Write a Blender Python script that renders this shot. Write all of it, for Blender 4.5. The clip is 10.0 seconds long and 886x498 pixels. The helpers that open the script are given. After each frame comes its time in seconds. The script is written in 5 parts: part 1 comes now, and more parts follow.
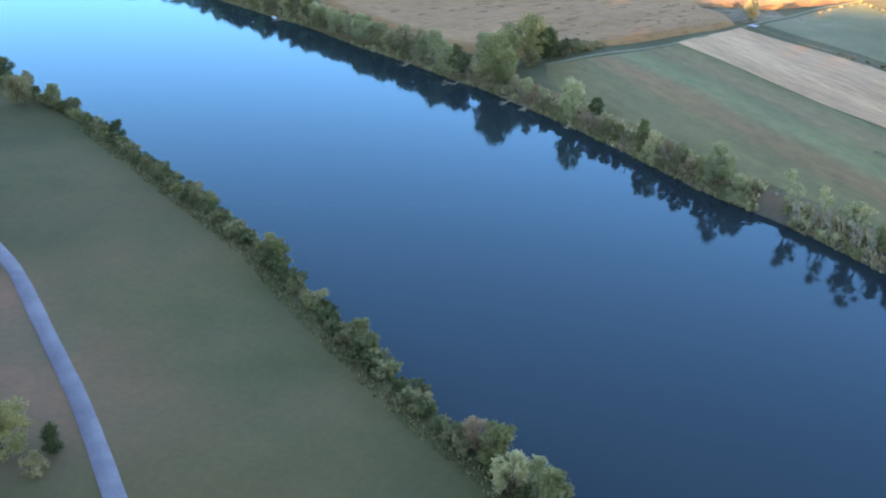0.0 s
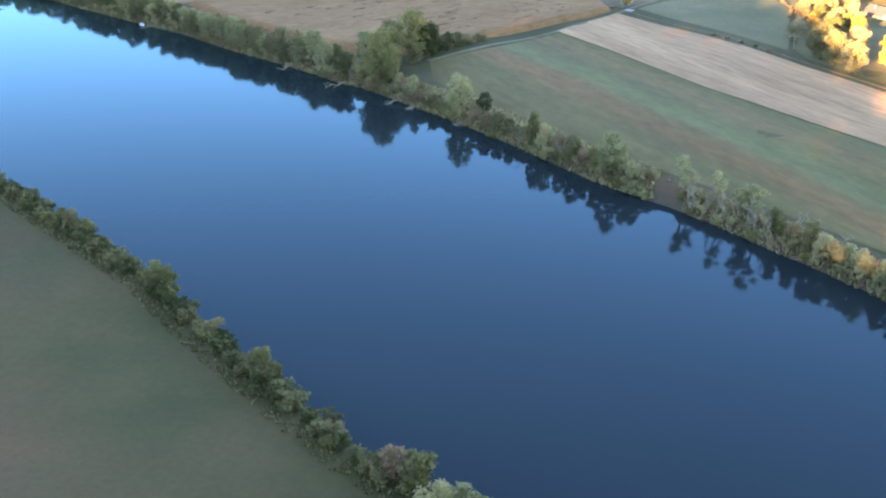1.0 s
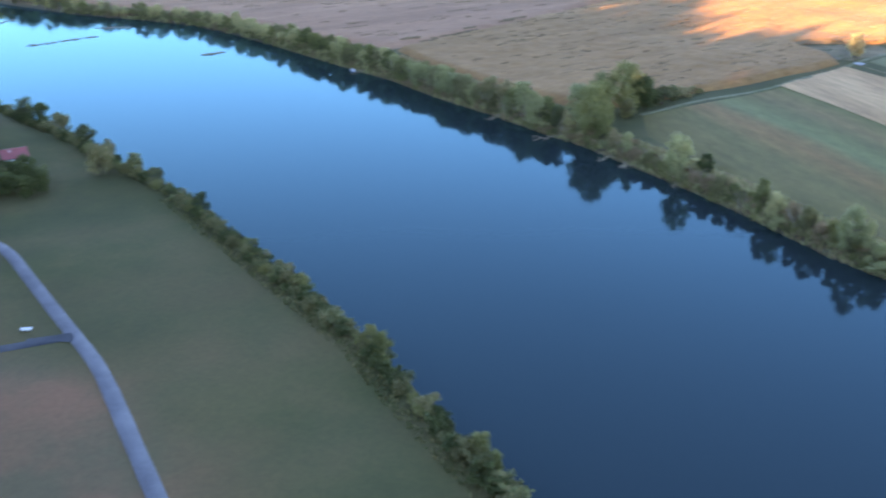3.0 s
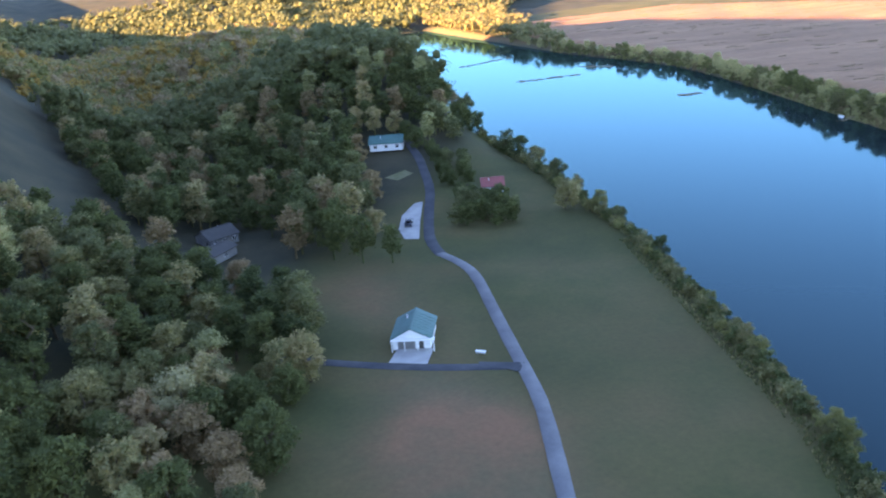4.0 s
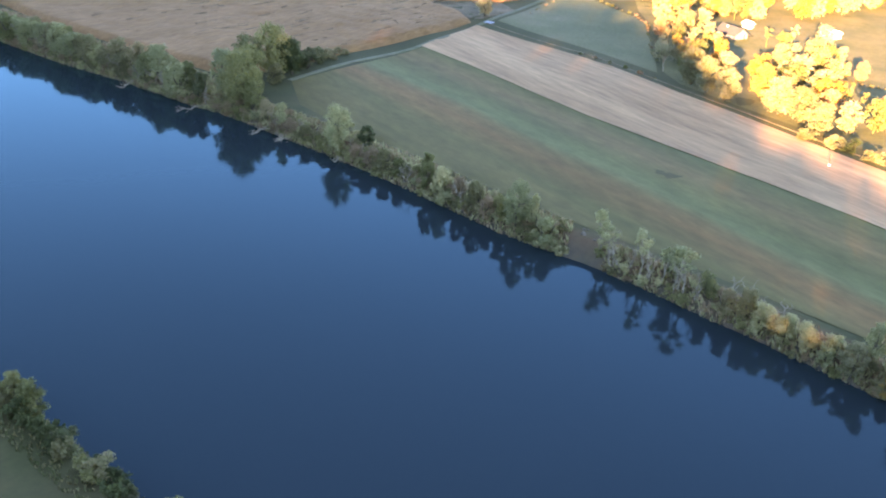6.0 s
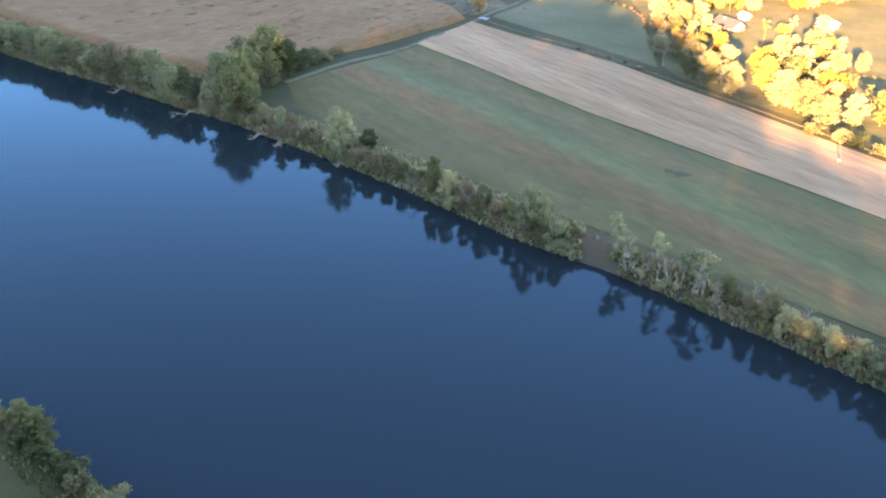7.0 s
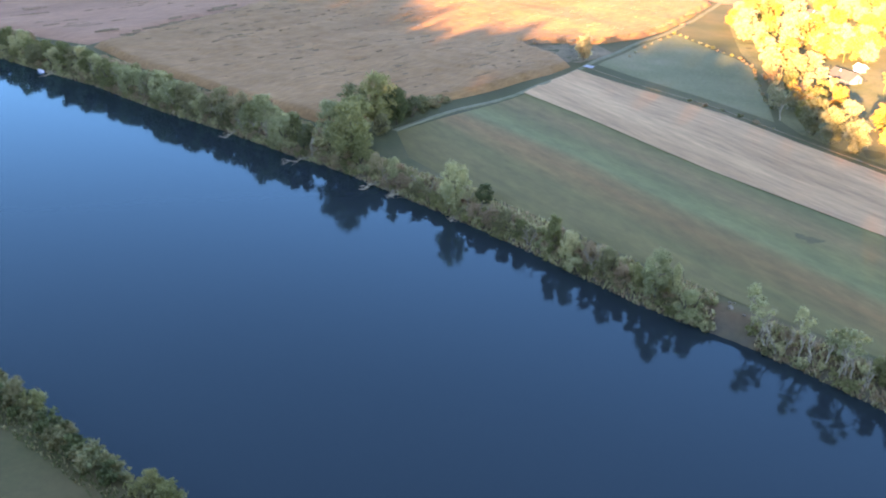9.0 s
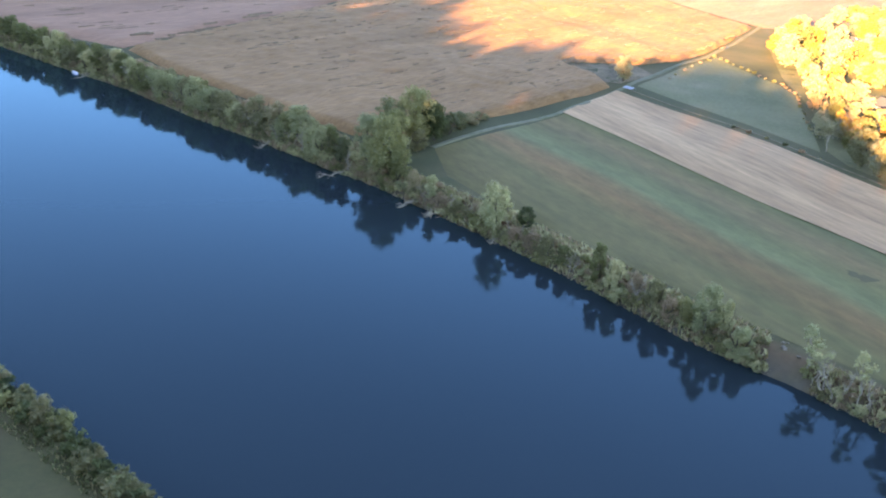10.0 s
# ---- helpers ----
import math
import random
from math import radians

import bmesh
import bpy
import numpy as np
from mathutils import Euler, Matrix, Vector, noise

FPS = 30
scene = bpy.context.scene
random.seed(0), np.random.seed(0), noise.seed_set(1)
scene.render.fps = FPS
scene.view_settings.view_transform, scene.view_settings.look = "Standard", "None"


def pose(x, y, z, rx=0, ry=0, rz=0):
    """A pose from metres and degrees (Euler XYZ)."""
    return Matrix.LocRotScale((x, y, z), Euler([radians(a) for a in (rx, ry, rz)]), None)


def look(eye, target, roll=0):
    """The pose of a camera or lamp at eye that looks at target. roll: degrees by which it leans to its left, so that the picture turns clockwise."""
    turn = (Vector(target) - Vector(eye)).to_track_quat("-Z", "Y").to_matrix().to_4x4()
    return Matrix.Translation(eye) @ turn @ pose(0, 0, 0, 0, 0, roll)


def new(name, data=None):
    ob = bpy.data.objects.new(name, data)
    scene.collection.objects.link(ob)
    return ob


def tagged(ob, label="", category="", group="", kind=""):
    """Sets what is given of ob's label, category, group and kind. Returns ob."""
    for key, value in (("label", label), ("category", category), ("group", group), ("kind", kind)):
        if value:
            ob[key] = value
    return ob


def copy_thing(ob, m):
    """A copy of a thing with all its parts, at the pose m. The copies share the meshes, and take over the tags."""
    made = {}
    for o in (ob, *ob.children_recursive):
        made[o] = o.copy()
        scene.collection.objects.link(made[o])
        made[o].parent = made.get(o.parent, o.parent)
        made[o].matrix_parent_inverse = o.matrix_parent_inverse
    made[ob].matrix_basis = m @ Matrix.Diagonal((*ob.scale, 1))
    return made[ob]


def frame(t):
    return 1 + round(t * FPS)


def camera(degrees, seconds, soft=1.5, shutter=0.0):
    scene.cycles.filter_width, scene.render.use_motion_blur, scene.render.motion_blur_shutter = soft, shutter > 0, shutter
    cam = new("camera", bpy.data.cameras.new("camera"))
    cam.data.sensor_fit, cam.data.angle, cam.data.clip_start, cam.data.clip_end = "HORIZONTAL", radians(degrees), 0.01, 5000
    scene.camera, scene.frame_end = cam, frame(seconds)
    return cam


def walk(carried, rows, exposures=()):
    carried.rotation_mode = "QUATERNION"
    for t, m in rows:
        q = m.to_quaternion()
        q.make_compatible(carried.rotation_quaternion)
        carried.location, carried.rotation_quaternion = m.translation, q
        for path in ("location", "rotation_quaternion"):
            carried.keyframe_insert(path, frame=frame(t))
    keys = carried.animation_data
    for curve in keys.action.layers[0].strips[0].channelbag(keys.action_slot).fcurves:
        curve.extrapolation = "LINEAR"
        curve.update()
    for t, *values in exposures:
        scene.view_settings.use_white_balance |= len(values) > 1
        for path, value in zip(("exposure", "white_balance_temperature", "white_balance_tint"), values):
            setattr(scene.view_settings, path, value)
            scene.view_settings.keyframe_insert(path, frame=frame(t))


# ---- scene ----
cam = camera(50.0, 10.0, soft=2.0, shutter=0.12)
walk(cam, [
    (0, pose(-19.35, 12.38, 79.80, 65.635, -0.649, 33.536)),
    (0.5, pose(-22.02, 16.08, 79.37, 65.443, 0.179, 29.336)),
    (1, pose(-24.37, 18.03, 80.10, 65.187, 0.494, 25.845)),
    (1.5, pose(-26.18, 19.46, 81.59, 65.723, 0.238, 20.601)),
    (2, pose(-28.45, 21.08, 82.49, 66.885, 0.361, 21.497)),
    (2.5, pose(-32.00, 23.17, 83.10, 67.058, 0.567, 20.358)),
    (3, pose(-36.91, 23.27, 82.63, 67.578, 1.830, 36.812)),
    (3.2, pose(-38.94, 23.56, 81.97, 67.880, 1.919, 48.119)),
    (3.84, pose(-43.02, 27.03, 81.43, 71.500, 4.600, 65.600)),
    (4.3, pose(-46.35, 29.88, 80.98, 71.068, 4.675, 56.579)),
    (4.5, pose(-47.00, 30.43, 81.84, 69.984, 2.125, 48.235)),
    (5, pose(-47.89, 33.06, 83.74, 67.468, -0.938, 24.568)),
    (5.5, pose(-49.76, 35.15, 85.08, 65.247, -2.936, 17.382)),
    (5.7, pose(-50.78, 35.84, 85.55, 64.691, -3.435, 16.281)),
    (6.8, pose(-57.46, 40.54, 85.80, 64.029, -2.603, 13.534)),
    (7, pose(-58.80, 41.30, 85.84, 63.933, -2.586, 13.853)),
    (7.5, pose(-62.50, 43.29, 85.64, 64.920, -2.315, 16.068)),
    (8, pose(-65.47, 44.01, 86.39, 65.492, -1.853, 17.570)),
    (8.5, pose(-68.91, 44.73, 87.44, 65.641, -1.865, 17.711)),
    (9, pose(-71.52, 46.35, 87.60, 65.804, -2.498, 18.440)),
    (9.5, pose(-74.58, 48.53, 87.30, 66.113, -3.282, 19.282)),
    (10, pose(-78.55, 51.35, 87.00, 66.378, -4.128, 20.281)),
], exposures=[(0, 4.05, 12300, 25), (1.5, 4.14, 13000, 29), (2.6, 4.14, 13000, 29), (3.1, 3.85, 11600, 25), (4.5, 3.81, 11700, 27), (5, 3.95, 12400, 30), (5.5, 4.04, 12300, 31), (10, 4.03, 12200, 31)])

from mathutils import geometry

# ---- light: a clear sky with a low sun behind the added, unseen hill on the near bank ----
SUN_ELEV, SUN_FROM = radians(10.0), Vector((-0.1, -1.0)).normalized()
world = bpy.data.worlds.new("sky")
scene.world = world
world.use_nodes = True
wn, wl = world.node_tree.nodes, world.node_tree.links
sky = wn.new("ShaderNodeTexSky")
sky.sky_type, sky.sun_disc = "NISHITA", False
sky.sun_elevation = SUN_ELEV
sky.sun_rotation = math.atan2(SUN_FROM.x, SUN_FROM.y)
sky.air_density, sky.dust_density, sky.ozone_density = 0.75, 0.0, 4.7
sky.altitude = 1200
wn["Background"].inputs["Strength"].default_value = 0.12
wl.new(sky.outputs["Color"], wn["Background"].inputs["Color"])
sun = new("sun", bpy.data.lights.new("sun", "SUN"))
sun.data.energy, sun.data.angle, sun.data.color = 3.8, radians(0.6), (1.0, 0.835, 0.6)
sun.matrix_world = look((SUN_FROM.x * 500, SUN_FROM.y * 500, 500 * math.tan(SUN_ELEV)), (0, 0, 0))

# ---- plan ----
U = 1.8  # metres per unit of the plan


def plan(text):
    return np.array([[float(v) for v in w.split(",")] for w in text.split()]) * U


FAR_BANK = plan("-1500,520 -900,330 -700,262 -560,225 -460,211 -367,205 -321,202 -292,204 -263,205 -240,200 -207,190 -177,180 -157,174 -136,165 -121,160 -104,153 -95,150 "
                "-83,144 -73,139 -62,133 -54,128 -47,123.7 -39.3,120.3 -34.4,118.2 -28.6,115 -22.8,111.3 -18,108.5 -7,101.5 24,81.5 76,49.6 165,-6.6 400,-155 1500,-850")
NEAR_BANK = plan("-1500,395 -900,262 -640,190 -545,166 -468,157 -402,148 -328,137 -259,121 -220,112 -191,107.5 -167,104 -151,99.5 -128,94.5 -109,87.5 -93.8,82 -77,75.8 "
                 "-66,70.5 -53,64.4 -45,60.8 -38.4,58.5 -9,44.8 29,22.5 90,-17.6 326,-178 1500,-1000")
# crest out of view, added to shade the valley; its heights place the shadow's edge
SHADE_RIDGE = plan("-1500,-40 -570,-42 -420,-44 -404,-46 -312,-46 -300,-46 -252,-49 -174,-55 -146,-58 -128,-70 -108,-83 -90,-102 -72,-124 -56,-143 23,-228 237,-434 900,-1000")
SHADE_RIDGE_H = np.array([24, 24, 38, 56, 62, 63, 70, 54, 46, 47.5, 51, 54, 53.5, 45, 54.5, 56, 56]) * U


def smooth(a):
    a = np.clip(a, 0, 1)
    return a * a * (3 - 2 * a)


def bank_distance(line, x, y):
    """Metres beyond a bank line, towards +y."""
    yl = np.interp(x, line[:, 0], line[:, 1])
    slope = (np.interp(x + 8, line[:, 0], line[:, 1]) - np.interp(x - 8, line[:, 0], line[:, 1])) / 16
    return (y - yl) / np.sqrt(1 + slope ** 2)


def waves(x, y, size, seed):
    """Smooth pseudo-random relief, about -1 to 1."""
    rng = np.random.RandomState(seed)
    out = 0 * x
    for _ in range(7):
        a, p, k = rng.uniform(0, 6.28), rng.uniform(0, 6.28), rng.uniform(0.6, 1.7) * 6.28 / size
        out = out + np.sin(k * (x * math.cos(a) + y * math.sin(a)) + p)
    return out / 3.2


# the added shading hill, falling off to both sides of its crest
def hill(x, y):
    d = np.full(np.shape(x), 1e9)
    h = np.zeros(np.shape(x))
    for (a, b), (ha, hb) in zip(zip(SHADE_RIDGE[:-1], SHADE_RIDGE[1:]), zip(SHADE_RIDGE_H[:-1], SHADE_RIDGE_H[1:])):
        ab = b - a
        t = np.clip(((x - a[0]) * ab[0] + (y - a[1]) * ab[1]) / (ab @ ab), 0, 1)
        dd = np.hypot(x - a[0] - t * ab[0], y - a[1] - t * ab[1])
        h = np.where(dd < d, ha + t * (hb - ha), h)
        d = np.minimum(d, dd)
    return h * 0.5 * (1 + np.cos(np.pi * np.clip(d / (100 * U), 0, 1)))


def height(x, y):
    x, y = np.asarray(x, float), np.asarray(y, float)
    far, near = bank_distance(FAR_BANK, x, y), -bank_distance(NEAR_BANK, x, y)
    bed = -2.2
    z = bed + (5.6 + 0.4 * waves(x, y, 60, 1)) * smooth((far + 2.6) / 7.0)
    z = np.maximum(z, bed + (6.2 + 0.5 * waves(x, y, 70, 2)) * smooth((near + 2.6) / 8.0))
    z = z + np.where(near > 0, hill(x, y), 0)
    # the wooded knoll on the near bank upstream
    z = z + 25 * np.exp(-(((x + 243 * U) / (42 * U)) ** 2 + ((y - 94 * U) / (30 * U)) ** 2)) * smooth(near / 20)
    z = z + 24 * np.exp(-(((x + 345 * U) / (66 * U)) ** 2 + ((y - 92 * U) / (40 * U)) ** 2)) * smooth(near / 30)
    # the far ridge upstream, where the river turns away
    z = z + 56 * np.exp(-(((x + 800 * U) / (190 * U)) ** 2 + ((y - 240 * U) / (330 * U)) ** 2)) * smooth((-x - 455 * U) / 120)
    z = np.where(x < -455 * U, np.maximum(z, bed + 6 * smooth((-x - 455 * U) / 30)), z)
    z = z + 60 * smooth((y - 900 * U) / 1500) * (1 + 0.4 * waves(x, y, 900, 5))
    return z


def hz(x, y):
    return float(height(x, y))


# ---- materials ----
def material(name, rough=0.9, metal=0.0, spec=0.3):
    m = bpy.data.materials.new(name)
    m.use_nodes = True
    b = m.node_tree.nodes["Principled BSDF"]
    b.inputs["Roughness"].default_value, b.inputs["Metallic"].default_value = rough, metal
    b.inputs["Specular IOR Level"].default_value = spec
    return m, m.node_tree.nodes, m.node_tree.links, b


def ramp(nodes, *stops):
    r = nodes.new("ShaderNodeValToRGB")
    e = r.color_ramp.elements
    while len(e) < len(stops):
        e.new(0.5)
    for el, (p, c) in zip(e, stops):
        el.position, el.color = p, (*c, 1)
    return r


def noise_tex(nodes, links, scale, detail=4.0, stretch=(1, 1, 1), turn=0.0, rough=0.55):
    co = nodes.new("ShaderNodeTexCoord")
    mp = nodes.new("ShaderNodeMapping")
    mp.vector_type = "TEXTURE"
    mp.inputs["Scale"].default_value = stretch
    mp.inputs["Rotation"].default_value = (0, 0, turn)
    links.new(co.outputs["Object"], mp.inputs["Vector"])
    n = nodes.new("ShaderNodeTexNoise")
    n.inputs["Scale"].default_value, n.inputs["Detail"].default_value = scale, detail
    n.inputs["Roughness"].default_value = rough
    links.new(mp.outputs["Vector"], n.inputs["Vector"])
    return n


def blend(nodes, links, a, b, factor, mode="MIX"):
    m = nodes.new("ShaderNodeMix")
    m.data_type, m.blend_type = "RGBA", mode
    for socket, v in ((m.inputs[6], a), (m.inputs[7], b), (m.inputs[0], factor)):
        if isinstance(v, bpy.types.NodeSocket):
            links.new(v, socket)
        else:
            socket.default_value = (*v, 1) if isinstance(v, tuple) else v
    return m.outputs[2]


def bump(nodes, links, b, src, strength, dist):
    n = nodes.new("ShaderNodeBump")
    n.inputs["Strength"].default_value, n.inputs["Distance"].default_value = strength, dist
    links.new(src, n.inputs["Height"])
    links.new(n.outputs["Normal"], b.inputs["Normal"])


def two_scale(name, broad, fine, s_broad, s_fine, rough=0.95, stretch=(1, 1, 1), turn=0.0, relief=0.3, amount=0.45, mode="MULTIPLY", span=0.18):
    """Colour from a broad mottling (three colours) with a fine grain over it."""
    m, n, l, b = material(name, rough)
    t1 = noise_tex(n, l, s_broad, 4, stretch, turn)
    r1 = ramp(n, (0.5 - span, broad[0]), (0.5, broad[1]), (0.5 + span, broad[2]))
    l.new(t1.outputs["Fac"], r1.inputs["Fac"])
    t2 = noise_tex(n, l, s_fine, 5, stretch, turn, 0.7)
    r2 = ramp(n, (0.3, fine[0]), (0.7, fine[1]))
    l.new(t2.outputs["Fac"], r2.inputs["Fac"])
    l.new(blend(n, l, r1.outputs["Color"], r2.outputs["Color"], amount, mode), b.inputs["Base Color"])
    bump(n, l, b, t2.outputs["Fac"], relief, 0.2)
    return m


DARKEN = ((0.45, 0.45, 0.45), (1.3, 1.3, 1.3))
ROW_TURN = math.atan2(0.93, 0.37)      # the crop rows and lanes beyond the river
STRIP_TURN = math.atan2(-50, 54)       # the long fields along the river


def ground_material():
    m, n, l, b = material("meadow_ground", 0.95)
    t1 = noise_tex(n, l, 0.03, 6, rough=0.6)
    grass = ramp(n, (0.34, (0.058, 0.059, 0.018)), (0.5, (0.078, 0.074, 0.023)), (0.66, (0.122, 0.09, 0.033)))
    l.new(t1.outputs["Fac"], grass.inputs["Fac"])
    t3 = noise_tex(n, l, 0.05, 4)
    dirt = ramp(n, (0.35, (0.15, 0.1, 0.05)), (0.65, (0.28, 0.115, 0.06)))
    l.new(t3.outputs["Fac"], dirt.inputs["Fac"])
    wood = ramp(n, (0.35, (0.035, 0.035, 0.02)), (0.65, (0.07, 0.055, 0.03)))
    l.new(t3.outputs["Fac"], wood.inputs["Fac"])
    a = n.new("ShaderNodeAttribute")
    a.attribute_name = "cover"
    sep = n.new("ShaderNodeSeparateColor")
    l.new(a.outputs["Color"], sep.inputs["Color"])
    c = blend(n, l, grass.outputs["Color"], dirt.outputs["Color"], sep.outputs["Red"])
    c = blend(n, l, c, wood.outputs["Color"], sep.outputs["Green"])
    c = blend(n, l, c, (0.095, 0.075, 0.052), sep.outputs["Blue"])
    t2 = noise_tex(n, l, 0.9, 6, rough=0.7)
    r2 = ramp(n, (0.3, DARKEN[0]), (0.7, DARKEN[1]))
    l.new(t2.outputs["Fac"], r2.inputs["Fac"])
    l.new(blend(n, l, c, r2.outputs["Color"], 0.28, "MULTIPLY"), b.inputs["Base Color"])
    bump(n, l, b, t2.outputs["Fac"], 0.12, 0.3)
    return m


def foliage(name, stops, glow=0.45):
    m, n, l, b = material(name, 0.7, 0, 0.25)
    info, geo = n.new("ShaderNodeObjectInfo"), n.new("ShaderNodeNewGeometry")
    t = noise_tex(n, l, 0.45, 3)
    add = n.new("ShaderNodeMath")
    add.operation = "MULTIPLY_ADD"
    l.new(info.outputs["Random"], add.inputs[0])
    add.inputs[1].default_value = 0.55
    mul = n.new("ShaderNodeMath")
    mul.operation = "MULTIPLY_ADD"
    l.new(geo.outputs["Random Per Island"], mul.inputs[0])
    mul.inputs[1].default_value = 0.28
    l.new(t.outputs["Fac"], mul.inputs[2])
    l.new(mul.outputs[0], add.inputs[2])
    sub = n.new("ShaderNodeMath")
    sub.operation = "SUBTRACT"
    l.new(add.outputs[0], sub.inputs[0])
    sub.inputs[1].default_value = 0.42
    r = ramp(n, *stops)
    l.new(sub.outputs[0], r.inputs["Fac"])
    l.new(r.outputs["Color"], b.inputs["Base Color"])
    tr = n.new("ShaderNodeBsdfTranslucent")
    l.new(r.outputs["Color"], tr.inputs["Color"])
    mix = n.new("ShaderNodeMixShader")
    mix.inputs[0].default_value = glow
    l.new(b.outputs[0], mix.inputs[1])
    l.new(tr.outputs[0], mix.inputs[2])
    l.new(mix.outputs[0], n["Material Output"].inputs["Surface"])
    return m


LEAF = {
    "green": foliage("leaves_green", ((0.1, (0.136, 0.138, 0.048)), (0.5, (0.266, 0.244, 0.092)), (0.9, (0.422, 0.336, 0.136)))),
    "forest": foliage("leaves_forest", ((0.1, (0.104, 0.113, 0.050)), (0.55, (0.211, 0.204, 0.088)), (0.9, (0.388, 0.279, 0.129)))),
    "dark": foliage("leaves_dark", ((0.1, (0.053, 0.076, 0.029)), (0.9, (0.155, 0.167, 0.060)))),
    "pale": foliage("leaves_pale", ((0.1, (0.271, 0.262, 0.122)), (0.5, (0.440, 0.394, 0.182)), (0.9, (0.642, 0.499, 0.242)))),
    "yellow": foliage("leaves_yellow", ((0.1, (0.15, 0.14, 0.06)), (0.5, (0.3, 0.26, 0.13)), (0.9, (0.46, 0.38, 0.21)))),
    "orange": foliage("leaves_orange", ((0.1, (0.330, 0.179, 0.051)), (0.5, (0.535, 0.295, 0.083)), (0.9, (0.618, 0.421, 0.118)))),
    "scrub": foliage("leaves_scrub", ((0.1, (0.186, 0.159, 0.068)), (0.5, (0.309, 0.257, 0.115)), (0.9, (0.528, 0.356, 0.190)))),
    "brown": foliage("leaves_brown", ((0.1, (0.269, 0.174, 0.089)), (0.9, (0.539, 0.337, 0.190)))),
}
GROUND = ground_material()
BARK = two_scale("bark", ((0.072, 0.050, 0.032), (0.120, 0.085, 0.056), (0.192, 0.140, 0.096)), DARKEN, 0.8, 6.0)
PALE_BARK = two_scale("bleached_wood", ((0.297, 0.224, 0.145), (0.405, 0.302, 0.196), (0.513, 0.392, 0.255)), DARKEN, 0.8, 6.0)
ASPHALT = two_scale("worn_asphalt", ((0.13, 0.13, 0.142), (0.16, 0.16, 0.172), (0.2, 0.2, 0.21)), DARKEN, 0.15, 3.0, relief=0.1, amount=0.3)
DARK_ASPHALT = two_scale("fresh_asphalt", ((0.045, 0.05, 0.06), (0.06, 0.065, 0.075), (0.08, 0.083, 0.09)), DARKEN, 0.2, 3.0, relief=0.1, amount=0.3)
CONCRETE = two_scale("concrete", ((0.306, 0.299, 0.296), (0.365, 0.357, 0.352), (0.425, 0.415, 0.400)), DARKEN, 0.3, 4.0, relief=0.1, amount=0.25)
LANE = two_scale("pale_dirt", ((0.150, 0.131, 0.069), (0.194, 0.171, 0.089), (0.124, 0.126, 0.055)), DARKEN, 0.12, 2.0)
STUBBLE = two_scale("stubble", ((0.455, 0.222, 0.102), (0.565, 0.284, 0.136), (0.680, 0.352, 0.172)), DARKEN, 0.06, 0.5, stretch=(8, 1, 1), turn=STRIP_TURN, amount=0.6)
def band_material():
    """Cover crop in bands along the river: green, reddish brown and a paler stripe, blurred into one another."""
    m, n, l, b = material("banded_crop", 0.95)
    co = n.new("ShaderNodeTexCoord")
    mp = n.new("ShaderNodeMapping")
    mp.vector_type = "TEXTURE"
    mp.inputs["Rotation"].default_value = (0, 0, STRIP_TURN + 0.06)
    mp.inputs["Location"].default_value = (-46.5 * U, 151.5 * U, 0)
    l.new(co.outputs["Object"], mp.inputs["Vector"])
    sep = n.new("ShaderNodeSeparateXYZ")
    l.new(mp.outputs["Vector"], sep.inputs["Vector"])
    wob = noise_tex(n, l, 0.03, 5, (5, 1, 1), STRIP_TURN + 0.06)
    add = n.new("ShaderNodeMath")
    add.operation = "MULTIPLY_ADD"
    l.new(wob.outputs["Fac"], add.inputs[0])
    add.inputs[1].default_value = 13.0
    l.new(sep.outputs["Y"], add.inputs[2])
    span = n.new("ShaderNodeMapRange")
    span.inputs["From Min"].default_value, span.inputs["From Max"].default_value = -18 * U + 6.5, 22 * U + 6.5
    l.new(add.outputs[0], span.inputs["Value"])
    r = ramp(n, (0.0, (0.138, 0.101, 0.031)), (0.22, (0.154, 0.116, 0.038)), (0.34, (0.268, 0.132, 0.048)), (0.41, (0.215, 0.128, 0.047)),
             (0.475, (0.170, 0.155, 0.058)), (0.53, (0.150, 0.140, 0.049)), (0.6, (0.145, 0.121, 0.040)), (0.72, (0.223, 0.132, 0.049)), (0.84, (0.164, 0.120, 0.040)), (0.93, (0.138, 0.127, 0.042)))
    l.new(span.outputs["Result"], r.inputs["Fac"])
    t1 = noise_tex(n, l, 0.05, 5, (7, 1, 1), STRIP_TURN + 0.03, 0.65)
    r1 = ramp(n, (0.35, (0.78, 0.86, 0.8)), (0.65, (1.22, 1.12, 1.1)))
    l.new(t1.outputs["Fac"], r1.inputs["Fac"])
    c = blend(n, l, r.outputs["Color"], r1.outputs["Color"], 1.0, "MULTIPLY")
    t2 = noise_tex(n, l, 0.4, 6, (3, 1, 1), STRIP_TURN, 0.75)
    r2 = ramp(n, (0.3, (0.7, 0.7, 0.7)), (0.7, (1.25, 1.25, 1.25)))
    l.new(t2.outputs["Fac"], r2.inputs["Fac"])
    l.new(blend(n, l, c, r2.outputs["Color"], 0.85, "MULTIPLY"), b.inputs["Base Color"])
    bump(n, l, b, t2.outputs["Fac"], 0.25, 0.2)
    return m


